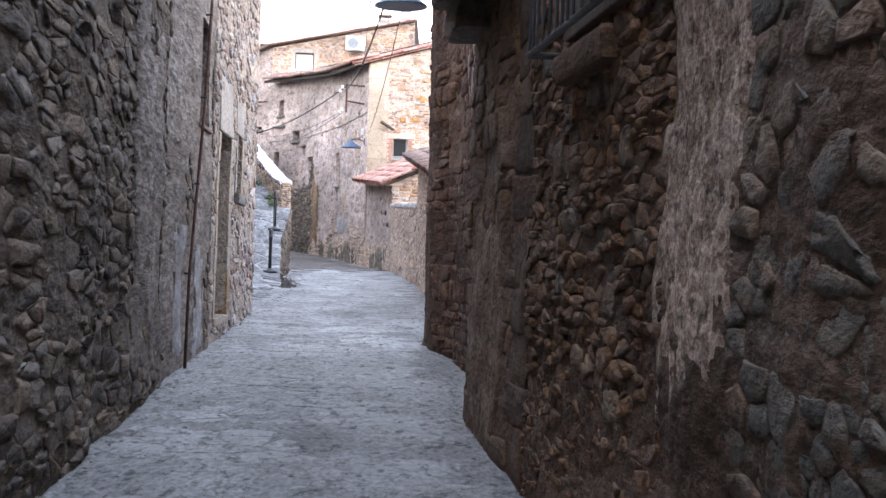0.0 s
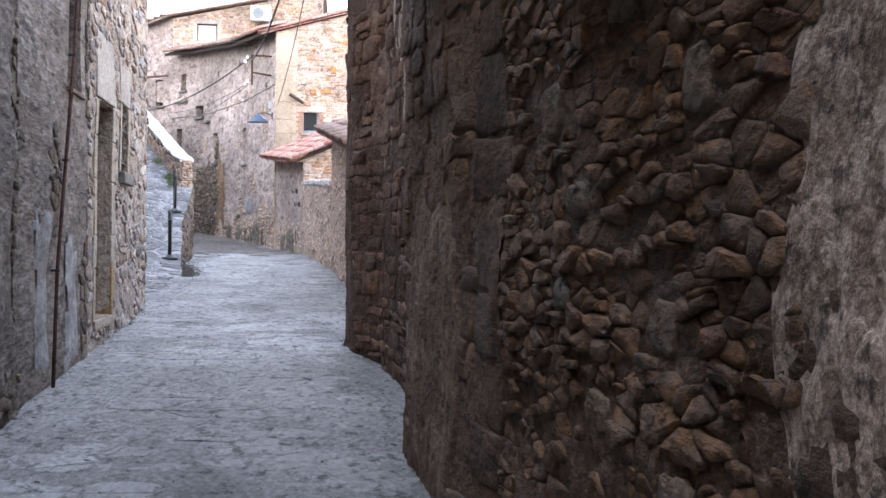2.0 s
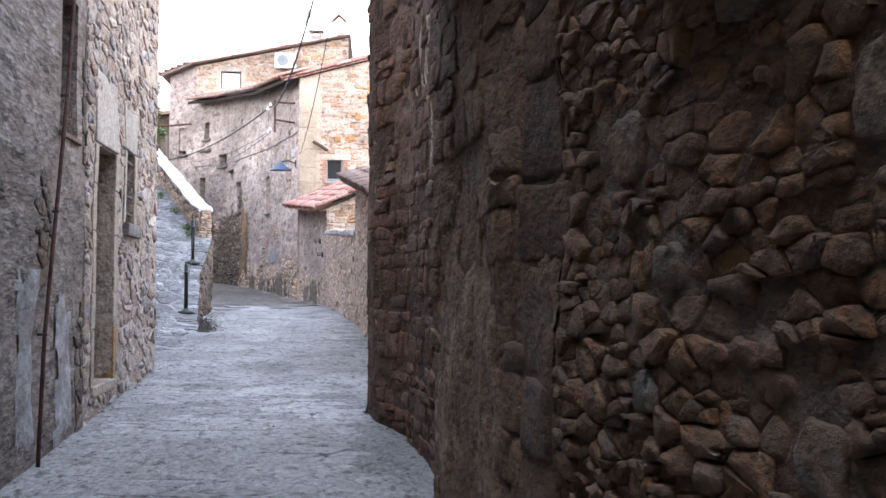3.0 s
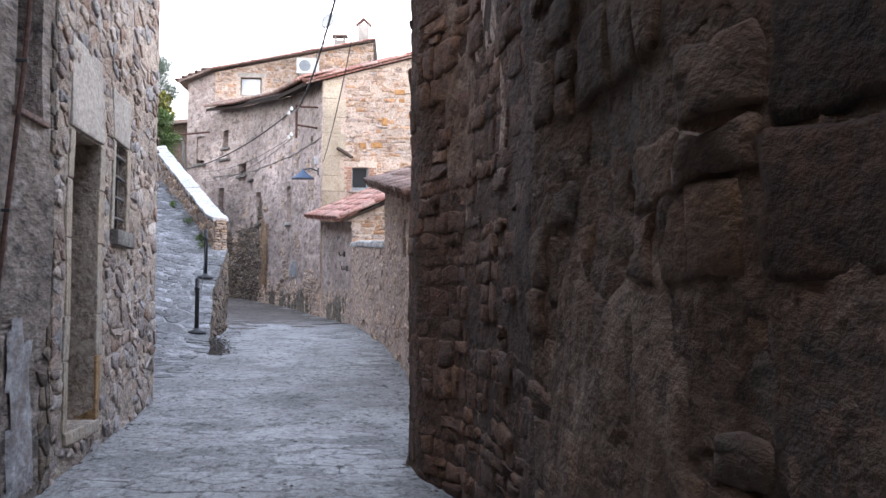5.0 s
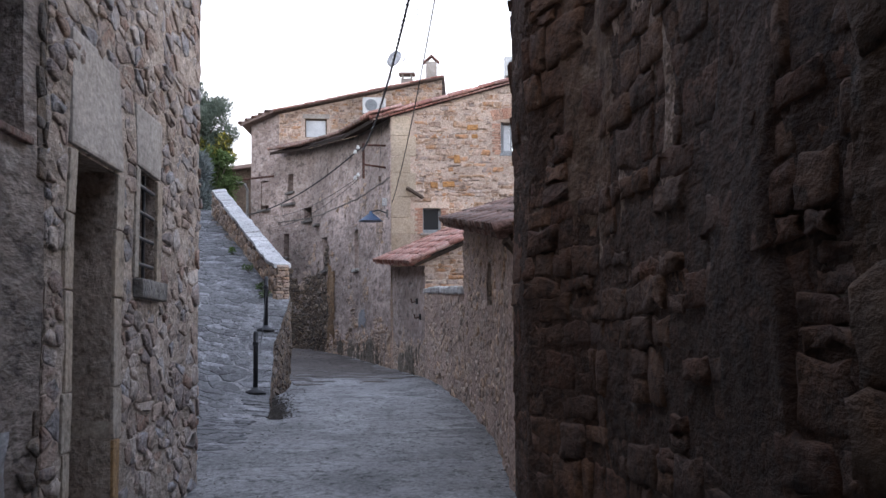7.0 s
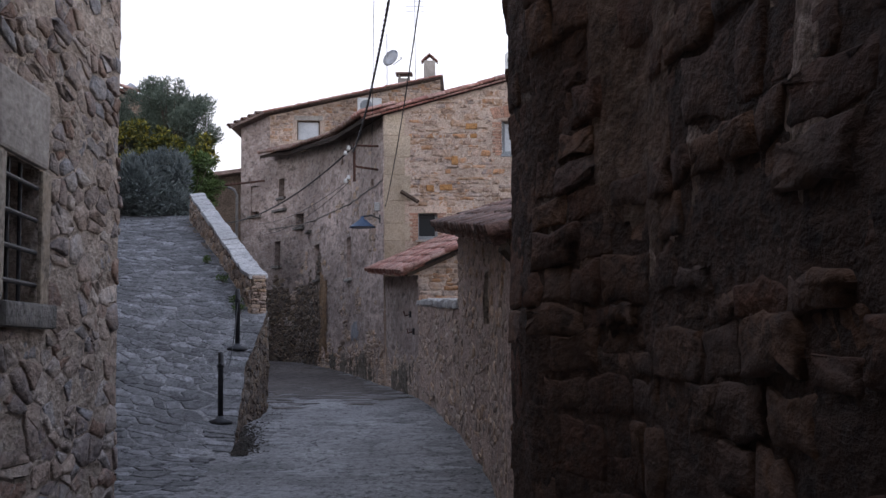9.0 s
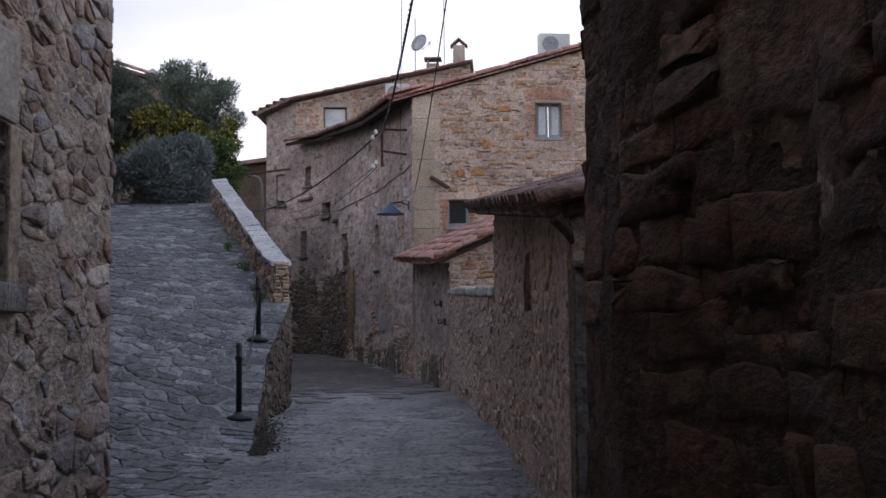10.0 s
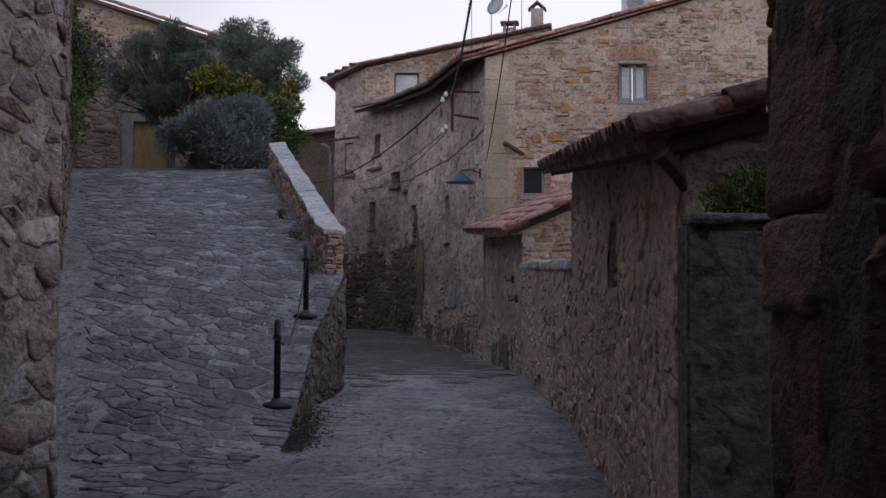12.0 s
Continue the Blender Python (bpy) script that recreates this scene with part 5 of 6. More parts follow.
for u, v, w, h in ((1.32, 5.75, 0.3, 0.14), (1.0, 5.72, 0.2, 0.16), (1.95, 7.2, 0.28, 0.15), (1.6, 6.35, 0.16, 0.22), (2.05, 7.0, 0.16, 0.1)):
    part("rusty_stone", slab_on(GABLE, u, u + w, v, v + h, -0.05, 0.035, 0.02, 0.01), STONE_RUST, wall_gable, "rusty orange stone")
beam = tagged(part("beam_stub", tube([on(GABLE, 0.42, 5.72, 0.05), on(GABLE, 0.8, 5.45, 0.25)], 0.05, 6), WOOD_DARK), "short dark beam end sticking out of the gable", "beam")

bw = tagged(thing("window_22", 0, 0, 0, "", ""), "pale blind window in the upper stone wall", "window", kind="structure")
a, b, c, d = BACK_WINDOW
part("blind", slab_on(BACK_FRONT, a + 0.04, b - 0.04, c + 0.03, d - 0.05, -0.16, -0.13, 0.003), CURTAIN, bw)
for q in ((a, a + 0.04, c, d), (b - 0.04, b, c, d), (a + 0.042, b - 0.042, d - 0.05, d), (a + 0.042, b - 0.042, c, c + 0.03)):
    part("window_frame", slab_on(BACK_FRONT, *q, -0.18, -0.1, 0.004), WOOD_DARK, bw)
part("lintel", slab_on(BACK_FRONT, a - 0.1, b + 0.1, d + 0.005, d + 0.17, -0.1, 0.02, 0.01), CONCRETE, bw, "cement lintel")

rack = thing("cable_bracket", 0, 0, 0, "rusty iron cable bracket on the plaster front", "bracket")
p0 = Vector((-2.95, 38.2, 6.0))
q1, q2 = Vector((-2.38, 38.3, 6.85)), Vector((-2.4, 38.4, 6.3))
part("upright", tube([p0, Vector((-2.95, 38.2, 6.9))], 0.035, 6), RUST_IRON, rack)
part("cross_bar", tube([Vector((-2.95, 38.2, 6.86)), q1], 0.028, 6), RUST_IRON, rack)
part("cross_bar", tube([Vector((-2.95, 38.2, 6.36)), q2], 0.028, 6), RUST_IRON, rack)
for k, z in enumerate((6.78, 6.66, 6.08, 6.0)):
    part("insulator", lathe([(0.012, z - 0.05), (0.045, z - 0.04), (0.05, z), (0.03, z + 0.03), (0.04, z + 0.05), (0.01, z + 0.06)], 10, x=-3.08 - 0.07 * (k % 2), y=38.1), WHITE_PLASTIC, rack, "white porcelain insulator", True)
part("junction_box", box(0.12, 0.1, 0.2, -2.42, 38.25, 5.3, 0.01), GALV, rack)


def hang(name, a, b, sag, r, label, steps=24, twist=False):
    a, b = Vector(a), Vector(b)
    pts = []
    for k in range(steps + 1):
        t = k / steps
        pts.append(a.lerp(b, t) + Vector((0, 0, -4 * sag * t * (1 - t))))
    bm = tube(pts, r, 6)
    if twist:
        for ph in (0.0, math.pi):
            fine = []
            for k in range(260):
                t = k / 259
                q = a.lerp(b, t) + Vector((0, 0, -4 * sag * t * (1 - t)))
                fine.append(q + Vector((math.cos(t * 330 + ph), 0, math.sin(t * 330 + ph))) * r * 1.5)
            tube(fine, r * 0.9, 5, bm)
    ob = part(name, bm, CABLE)
    return tagged(ob, label, "cable", "overhead cables")


# cables: one thick twisted line over the lane, thinner ones along the front
hang("overhead_cable", (-2.98, 38.15, 6.7), (0.1, 13.6, 7.6), 0.8, 0.011, "thick black twisted cable hanging over the lane", 40, True)
hang("overhead_cable", (-3.0, 38.2, 6.8), (-9.2, 53.3, 6.6), 0.45, 0.02, "black cable looping along the plaster front")
hang("overhead_cable", (-2.2, 37.9, 5.35), (0.15, 13.9, 8.0), 0.6, 0.009, "thin black cable rising from the house corner")
hang("overhead_cable", (-3.05, 38.15, 6.05), (-7.6, 52.5, 6.5), 0.25, 0.008, "thin grey wire along the plaster front")
hang("overhead_cable", (-3.05, 38.15, 6.0), (-7.4, 52.4, 6.1), 0.25, 0.008, "thin grey wire along the plaster front")
hang("overhead_cable", (-2.6, 39.0, 6.3), (-0.6, 14.2, 8.3), 0.1, 0.005, "thin aerial wire over the lane")

# ---- roofs ----
def barrel_tile(length=0.46, r0=0.095, r1=0.075, t=0.014, sides=7):
    """One curved clay tile along +x, high side up, as a thin shell."""
    vs, fs = [], []
    for x, r in ((0, r0), (length, r1)):
        for rr in (r, r - t):
            for k in range(sides + 1):
                a = math.pi * k / sides
                vs.append((x, rr * math.cos(a), rr * math.sin(a) * 0.9))
    n = sides + 1
    for k in range(sides):
        fs += [(k, k + 1, 2 * n + k + 1, 2 * n + k), (n + k + 1, n + k, 3 * n + k, 3 * n + k + 1), (k + 1, k, n + k, n + k + 1), (2 * n + k, 2 * n + k + 1, 3 * n + k + 1, 3 * n + k)]
    fs += [(0, 2 * n, 3 * n, n), (n - 1, 2 * n - 1, 4 * n - 1, 3 * n - 1)]
    return vs, fs


TILE_MESH = {}
for key, mat in (("new", CLAY), ("old", CLAY_OLD)):
    me = bpy.data.meshes.new("tile")
    me.from_pydata(*(lambda q: (q[0], [], q[1]))(barrel_tile()))
    me.materials.append(mat)
    me.shade_smooth()
    TILE_MESH[key] = me


def tile(parent, kind, origin, along, up, rng, flip=False, s=1.0):
    """A tile lying along a slope, its normal near up; flip turns it into a channel."""
    x = Vector(along).normalized()
    z = Vector(up).normalized()
    y = z.cross(x).normalized()
    z = x.cross(y)
    if flip:
        y, z = -y, -z
    m = Matrix((x, y, z)).transposed().to_4x4()
    m.translation = Vector(origin)
    ob = new("tile", TILE_MESH[kind])
    ob.parent = parent
    ob.matrix_basis = m @ pose(rng.uniform(-0.01, 0.01), rng.uniform(-0.008, 0.008), 0, 0, rng.uniform(-2, 2), rng.uniform(-2.5, 2.5)) @ Matrix.Scale(s * rng.uniform(0.95, 1.05), 4)
    return ob


def roof(name, label, eave0, eave1, rise, depth, kind, mat, seed, pitch=0.22, rows=None, first=0, thick=0.06):
    """A sloping roof: boards, channels and covers; eave0 to eave1 is its low edge, rise the way up the slope (unit plan vector and height)."""
    rng = random.Random(seed)
    t = thing(name, 0, 0, 0, label, "roof")
    e0, e1, up = Vector(eave0), Vector(eave1), Vector(rise).normalized()
    side = (e1 - e0).normalized()
    nor = side.cross(up).normalized()
    if nor.z < 0:
        nor = -nor
    bm = bmesh.new()
    c = [e0 + up * 0.05, e1 + up * 0.05, e1 + up * depth, e0 + up * depth]
    vs = [bm.verts.new(p - nor * q) for q in (0.0, thick) for p in c]
    for f in ((0, 1, 2, 3), (7, 6, 5, 4), (0, 4, 5, 1), (1, 5, 6, 2), (2, 6, 7, 3), (3, 7, 4, 0)):
        bm.faces.new([vs[k] for k in f])
    part("roof_deck", bm, mat, t, "underside of dark boards")
    n = max(1, int((e1 - e0).length / pitch))
    m = rows if rows else int(depth / 0.38)
    for i in range(n + 1):
        for j in range(m):
            o = e0 + side * ((e1 - e0).length * i / n) + up * (0.36 * j - 0.06)
            tile(t, kind, o + nor * 0.05, up, nor, rng)
            if j == 0 and i < n:
                tile(t, kind, o + side * pitch * 0.5 + nor * 0.06 + up * 0.03, up, nor, rng, True)
    return t


def roof_plane(name, label, corners, mat, thick=0.08):
    bm = bmesh.new()
    vs = [bm.verts.new(Vector(p) - Vector((0, 0, q))) for q in (0.0, thick) for p in corners]
    n = len(corners)
    bm.faces.new(vs[:n])
    bm.faces.new(vs[n:][::-1])
    for k in range(n):
        bm.faces.new((vs[k], vs[(k + 1) % n], vs[n + (k + 1) % n], vs[n + k]))
    t = thing(name, 0, 0, 0, label, "roof")
    part("roof_deck", bm, mat, t)
    return t


# long house: eave follows the bent front, verge climbs the gable
main_roof = thing("roof_long_house", 0, 0, 0, "long clay tile roof with a dark projecting eave", "roof")
rng = random.Random(70)
eave = [(u, on(FACADE, u, interp(u, FACADE_TOP) + 0.1, 0.45)) for u in [0.0, 2, 4, 6, 8, 9.5, 10.7, 12, 13.1, 14.3, 15.6]]
bm = bmesh.new()
low = [bm.verts.new(p) for _, p in eave]
high = [bm.verts.new(Vector((4.0, p.y + 0.5, p.z + 0.28 * (4.0 - p.x)))) for _, p in eave]
low2 = [bm.verts.new(v.co - Vector((0, 0, 0.1))) for v in low]
high2 = [bm.verts.new(v.co - Vector((0, 0, 0.1))) for v in high]
for k in range(len(low) - 1):
    bm.faces.new((low[k], low[k + 1], high[k + 1], high[k]))
    bm.faces.new((low2[k + 1], low2[k], high2[k], high2[k + 1]))
    bm.faces.new((low[k + 1], low[k], low2[k], low2[k + 1]))
bm.faces.new((low[0], high[0], high2[0], low2[0]))
bm.faces.new((low[-1], low2[-1], high2[-1], high[-1]))
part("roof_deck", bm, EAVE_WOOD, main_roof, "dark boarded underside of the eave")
UPS = Vector((1, 0.08, 0.28)).normalized()
u = 0.0
while u < 15.6:
    p = on(FACADE, u, interp(u, FACADE_TOP) + 0.16, 0.56)
    for j in range(2):
        tile(main_roof, "old" if u > 1.5 else "new", p + UPS * 0.38 * j, UPS, (-0.27, 0, 1), rng, s=1.1)
    u += 0.22
g_dir = Vector((6.15, 0.45, 0)).normalized()
for row, (dy, dz) in enumerate(((-0.1, 0.0), (0.12, 0.06))):
    for k in range(17):
        o = Vector((-2.75, 37.98 + dy, 7.46 + dz)) + (g_dir + Vector((0, 0, 0.28))).normalized() * 0.41 * k
        tile(main_roof, "new", o, g_dir + Vector((0, 0, 0.3)), (-0.28, 0, 1), rng, s=1.15)
for k in range(16):
    slab = slab_on(GABLE, 0.41 * k - 0.45, 0.41 * k - 0.05, 0, 0.035, -0.02, 0.14, 0.006)
    for v in slab.verts:
        v.co.z += GABLE_TOP(v.co.x + 2.25) + 0.0
    part("verge_slab", slab, CLAY, main_roof, "flat clay verge slab")

back_roof = thing("roof_back_house", 0, 0, 0, "low clay tile roof of the taller house", "roof")
bm = bmesh.new()
c = [Vector((-7.45, 52.5, 10.4)), Vector((-1.15, 53.45, 11.85)), Vector((-1.15, 60, 11.85)), Vector((-7.45, 60, 10.4)), Vector((-8.75, 60, 10.0)), Vector((-8.75, 53.3, 10.05))]
vs = [bm.verts.new(p + Vector((0, 0, q))) for q in (0.06, -0.02) for p in c]
bm.faces.new([vs[k] for k in (0, 1, 2, 3)])
bm.faces.new([vs[k] for k in (0, 3, 4, 5)])
bm.faces.new([vs[k] for k in (9, 8, 7, 6)])
bm.faces.new([vs[k] for k in (11, 10, 9, 6)])
for a, b in ((0, 1), (1, 2), (2, 3), (3, 4), (4, 5), (5, 0)):
    bm.faces.new((vs[a], vs[b], vs[6 + b], vs[6 + a]))
part("roof_deck", bm, CLAY_OLD, back_roof)
d_front = Vector((6.3, 0.95, 1.45)).normalized()
for k in range(16):
    tile(back_roof, "new", Vector((-7.45, 52.52, 10.41)) + d_front * 0.4 * k, d_front, (-0.22, 0, 1), rng)
d_left = Vector((1.3, -0.8, 0.35)).normalized()
for k in range(5):
    for j in range(3):
        tile(back_roof, "old", Vector((-8.85 + 0.0 * k, 53.3, 10.06)) + Vector((0.28 * k, -0.18 * k, 0.075 * k)) + Vector((0.0, 0.25 * j, 0.05)), (0.8, 0.9, 0.25), (-0.2, -0.1, 1), rng)

leanto_roof = roof("roof_leanto", "small red clay tile lean-to roof against the gable", (-1.42, 31.45, 3.36), (-2.6, 38.0, 3.84), (1, 0.3, 0.46), 2.3, "new", WOOD_DARK, 71)
for k in range(6):
    tile(leanto_roof, "new", Vector((-1.42, 31.36, 3.42)) + Vector((1, 0.12, 0.43)).normalized() * 0.41 * k, (1, 0.05, 0.44), (-0.4, 0, 1), rng, s=1.1)
shed_roof = roof("roof_shed", "old lichened clay tile shed roof with a drooping eave", (-0.04, 16.25, 2.62), (-0.66, 25.0, 3.56), (1, 0.08, 0.28), 2.7, "old", WOOD_DARK, 72, 0.21)
# Paler clay on the verge puts in the light the tiles lack here.
for k in range(11):
    for row in range(2):
        tile(shed_roof, "new", Vector((-0.04 + 0.1 * row, 16.22 + 0.11 * row, 2.66 + 0.045 * row)) + Vector((1, 0.1, 0.28)).normalized() * 0.24 * k, (1, 0.1, 0.25), (-0.26, -0.1, 1), rng, s=0.72)
part("verge_board", slab_on(SHED_GABLE, -0.05, 2.4, 0.0, 0.03, 0.0, 0.05, 0.006), WOOD_DARK, shed_roof, "dark verge slab").data.transform(Matrix(((1, 0, 0, 0), (0, 1, 0, 0), (0.28, 0, 1, 2.575), (0, 0, 0, 1))))
part("bracket", tube([(0.08, 16.32, 2.44), (0.05, 16.25, 2.5), (-0.02, 16.2, 2.58)], 0.03, 7, radii=[0.012, 0.028, 0.04]), WOOD_DARK, shed_roof, "dark timber bracket")
top_roof = roof_plane("roof_top_house", "clay tile roof of the house above the ramp", [(-14.2, 43.0, 10.75), (-9.3, 44.3, 9.3), (-9.3, 50, 9.4), (-14.2, 50, 10.75)], CLAY_OLD)
for k in range(13):
    tile(top_roof, "new", Vector((-14.2, 43.0, 10.8)) + Vector((4.9, 1.3, -1.45)).normalized() * 0.4 * k, (4.9, 1.3, -1.45), (0.28, 0, 1), rng)
far_roof = roof_plane("roof_far_house", "dark tile roof of the far house", [(-16.2, 59.6, 8.7), (-8.0, 60.0, 9.75), (-8.0, 66, 9.8), (-16.2, 66, 8.8)], CLAY_OLD, 0.15)
far_pipe = thing("drain_pipe", 0, 0, 0, "pale galvanised rain pipe at the house corner", "pipe")
part("tube", tube([(-8.52, 53.35, 1.6), (-8.52, 53.35, 7.6), (-8.6, 53.25, 7.8), (-8.95, 53.2, 7.95)], 0.05, 8), GALV, far_pipe, smooth=True)
part("gutter", tube([(-8.95, 53.2, 7.95), (-7.4, 52.45, 8.0)], 0.04, 6), RUST_IRON, far_pipe)

# on the roofs
def chimney_gabled(x, y, z, h):
    t = thing("chimney", x, y, z, "square rendered chimney with a small tile gable", "chimney", "chimneys")
    part("shaft", box(0.42, 0.42, h, 0, 0, 0, 0.015, 0.006), CONCRETE, t)
    for s in (-1, 1):
        part("cap_tile", box(0.42, 0.5, 0.04, 0, 0, 0, 0.005, m=Matrix.Translation((s * 0.13, 0, h + 0.1)) @ pose(0, 0, 0, 0, s * 42, 0)), CLAY, t)
    return t


chimney_gabled(-1.66, 54.6, 11.3, 1.35)
ch2 = thing("chimney", -2.6, 54.6, 11.25, "low rendered chimney with a flat raised cap", "chimney", "chimneys")
part("shaft", box(0.45, 0.45, 0.75, 0, 0, 0, 0.015), CONCRETE, ch2)
for x, y in ((-0.17, -0.17), (0.17, -0.17), (0.17, 0.17), (-0.17, 0.17)):
    part("cap_post", box(0.07, 0.07, 0.16, x, y, 0.748, 0.005), CONCRETE, ch2)
part("cap", box(0.62, 0.62, 0.06, 0, 0, 0.906, 0.01), CLAY_OLD, ch2)
dish = thing("satellite_dish", -3.05, 54.6, 11.3, "pale grey satellite dish on a roof mast", "satellite dish")
part("mast", tube([(-0.18, 0, -0.3), (-0.18, 0, 2.4)], 0.018, 6), GALV, dish)
part("reflector", lathe([(0.02, 0.0), (0.2, 0.02), (0.33, 0.07), (0.34, 0.075), (0.2, 0.03), (0.02, 0.012)], 24), GALV, dish, smooth=True).matrix_basis = pose(0, -0.1, 1.45, 70, 0, -35)
feed_arm = part("feed_arm", tube([(0.05, -0.15, 1.2), (0.35, -0.45, 1.35)], 0.012, 6), GALV, dish)
part("feed_horn", box(0.07, 0.07, 0.1, 0.36, -0.46, 1.33, 0.01), WHITE_PLASTIC, feed_arm)
antenna = thing("tv_antenna", -2.2, 54.8, 11.4, "thin roof aerial mast", "antenna")
part("mast", tube([(0, 0, -0.2), (0, 0, 4.0)], 0.015, 6), GALV, antenna)
for k in range(5):
    part("element", tube([(-0.35, 0, 3.2 + 0.18 * k), (0.35, 0, 3.2 + 0.18 * k)], 0.008, 5), GALV, antenna)


def air_conditioner(x, y, z, rz):
    t = thing("air_conditioner", x, y, z, "white outdoor air conditioning unit", "air conditioner", "outdoor units", rz=rz)
    casing = part("casing", box(0.85, 0.32, 0.6, 0, 0, 0, 0.02), WHITE_PLASTIC, t)
    part("fan_guard", lathe([(0.22, -0.002), (0.225, 0.012), (0.2, 0.016), (0.04, 0.016), (0.03, 0.0)], 24), GREY_PAINT, casing).matrix_basis = pose(-0.12, -0.161, 0.3, 90, 0, 0)
    for k in (-1, 1):
        part("foot", box(0.06, 0.36, 0.06, 0.3 * k, 0, -0.058, 0.005), GALV, t)
    return t


air_conditioner(-3.75, 52.9, 10.35, 8)
air_conditioner(1.25, 44.0, 9.8, 8)
part("stand", box(0.7, 0.4, 0.7, 0, 0, -0.75, 0.01), CONCRETE, bpy.data.objects["air_conditioner.001"], "cement plinth")

# ---- parapet capstones, bollards ----
rng = random.Random(80)
u = 0.0
while u < PARAPET.length - 0.2:
    w = rng.uniform(0.3, 0.6)
    w = min(w, PARAPET.length - u)
    bm = slab_on(PARAPET, u + 0.004, u + w - 0.004, 0, 0.07, -0.28, 0.03, 0.014, 0.012)
    for v in bm.verts:
        y = v.co.y
        v.co.z += interp(y, [(28.3, 3.12), (29.2, 3.3), (36, 5.42)]) + 0.003
    part("capstone", bm, CAPSTONE, wall_parapet)
    u += w
u = 0.0
while u < EDGE_WALL.length - 7.6:
    w = rng.uniform(0.16, 0.34)
    bm = slab_on(EDGE_WALL, u + 0.005, u + w - 0.005, 0, 0.04, -0.3 + rng.uniform(-0.08, 0.12), 0.02, 0.015, 0.012)
    for v in bm.verts:
        v.co.z += ramp_z(min(v.co.x, interp(v.co.y, EDGE) - 0.1), v.co.y) - 0.026
    part("edge_stone", bm, FLAG, wall_ramp_edge)
    u += w


def bollard(x, y, z):
    t = thing("bollard", x, y, z, "slim black iron bollard on a round foot", "bollard", "bollards on the ramp")
    post = part("post", lathe([(0.035, -0.03), (0.034, 0.68), (0.045, 0.69), (0.045, 0.72), (0.034, 0.73), (0.036, 0.83), (0.03, 0.87), (0.01, 0.88)], 14), IRON, t, smooth=True)
    part("foot", lathe([(0.15, -0.01), (0.15, 0.03), (0.06, 0.06), (0.04, 0.09)], 16), IRON, t, smooth=True)
    part("ring", tube([(0.035 * math.cos(a), -0.05, 0.7 + 0.03 * math.sin(a)) for a in [k * math.pi / 5 for k in range(11)]], 0.007, 5, caps=False), IRON, post)
    return t


b1 = bollard(-3.32, 24.05, ramp_z(-3.32, 24.05))
b2 = copy_thing(b1, pose(-3.58, 26.6, ramp_z(-3.58, 26.6)))
chain = hang("chain", (-3.32, 24.05, ramp_z(-3.32, 24.05) + 0.7), (-3.58, 26.6, ramp_z(-3.58, 26.6) + 0.7), 0.42, 0.008, "thin slack iron chain between the bollards")
chain["category"] = "chain"
del chain["group"]

# ---- house at the top of the ramp ----
a, b, c, d = TOP_DOOR
top_door = tagged(thing("door_2", 0, 0, 0, "", ""), "closed pale yellow plank door", "door", kind="structure")
for k in range(5):
    part("plank", slab_on(TOP_RUN, a + (b - a) * k / 5 + 0.003, a + (b - a) * (k + 1) / 5 - 0.003, c + 0.03, d - 0.02, -0.16, -0.12, 0.004), WOOD_PALE, top_door)
part("door_back", slab_on(TOP_RUN, a - 0.05, b + 0.05, c - 0.05, d + 0.05, -0.3, -0.2, 0), WOOD_DARK, top_door)
part("door_frame", slab_on(TOP_RUN, a - 0.3, a - 0.005, c, d + 0.2, -0.1, 0.012, 0.006), CONCRETE, top_door, "cement door surround")
part("door_frame", slab_on(TOP_RUN, b + 0.005, b + 0.25, c, d + 0.2, -0.1, 0.012, 0.006), CONCRETE, top_door, "cement door surround")
part("door_frame", slab_on(TOP_RUN, a, b, d + 0.004, d + 0.2, -0.1, 0.014, 0.006), CONCRETE, top_door, "cement door surround")
cowl = thing("chimney_cowl", -10.4, 46.0, 9.3, "small metal chimney cowl on the tile roof", "chimney")
part("flue", lathe([(0.12, -0.6), (0.12, 0.5), (0.1, 0.5)], 12), GALV, cowl)
part("hat", lathe([(0.26, 0.62), (0.24, 0.66), (0.05, 0.8), (0.02, 0.82)], 14), GALV, cowl)
part("hat_band", lathe([(0.2, 0.52), (0.21, 0.58), (0.12, 0.6)], 14), GALV, cowl)

# ---- plants ----
def leaves(rng, centres, count, size, spread, thin=0.35, upright=0.0):
    """Many small bent leaves scattered in clumps: (x, y, z, radius) each."""
    vs, fs = [], []
    weights = [c[3] ** 2 for c in centres]
    for _ in range(count):
        x, y, z, r = rng.choices(centres, weights)[0]
        d = Vector((rng.gauss(0, 1), rng.gauss(0, 1), rng.gauss(0, 1))).normalized()
        p = Vector((x, y, z)) + d * r * (rng.uniform(0.55, 1.0) if rng.random() < 0.75 else rng.uniform(0, 1.25))
        ax = (d * spread + Vector((rng.gauss(0, 1), rng.gauss(0, 1), rng.gauss(0, 1) + upright * 3)) * 0.6).normalized()
        side = ax.cross(Vector((rng.gauss(0, 1), rng.gauss(0, 1), rng.gauss(0, 1)))).normalized()
        s = size * rng.uniform(0.6, 1.4)
        k = len(vs)
        bend = side.cross(ax) * s * 0.15
        vs += [tuple(p), tuple(p + ax * s * 0.5 + side * s * thin * 0.5 + bend), tuple(p + ax * s), tuple(p + ax * s * 0.5 - side * s * thin * 0.5 + bend)]
        fs += [(k, k + 1, k + 2), (k, k + 2, k + 3)]
    return vs, fs


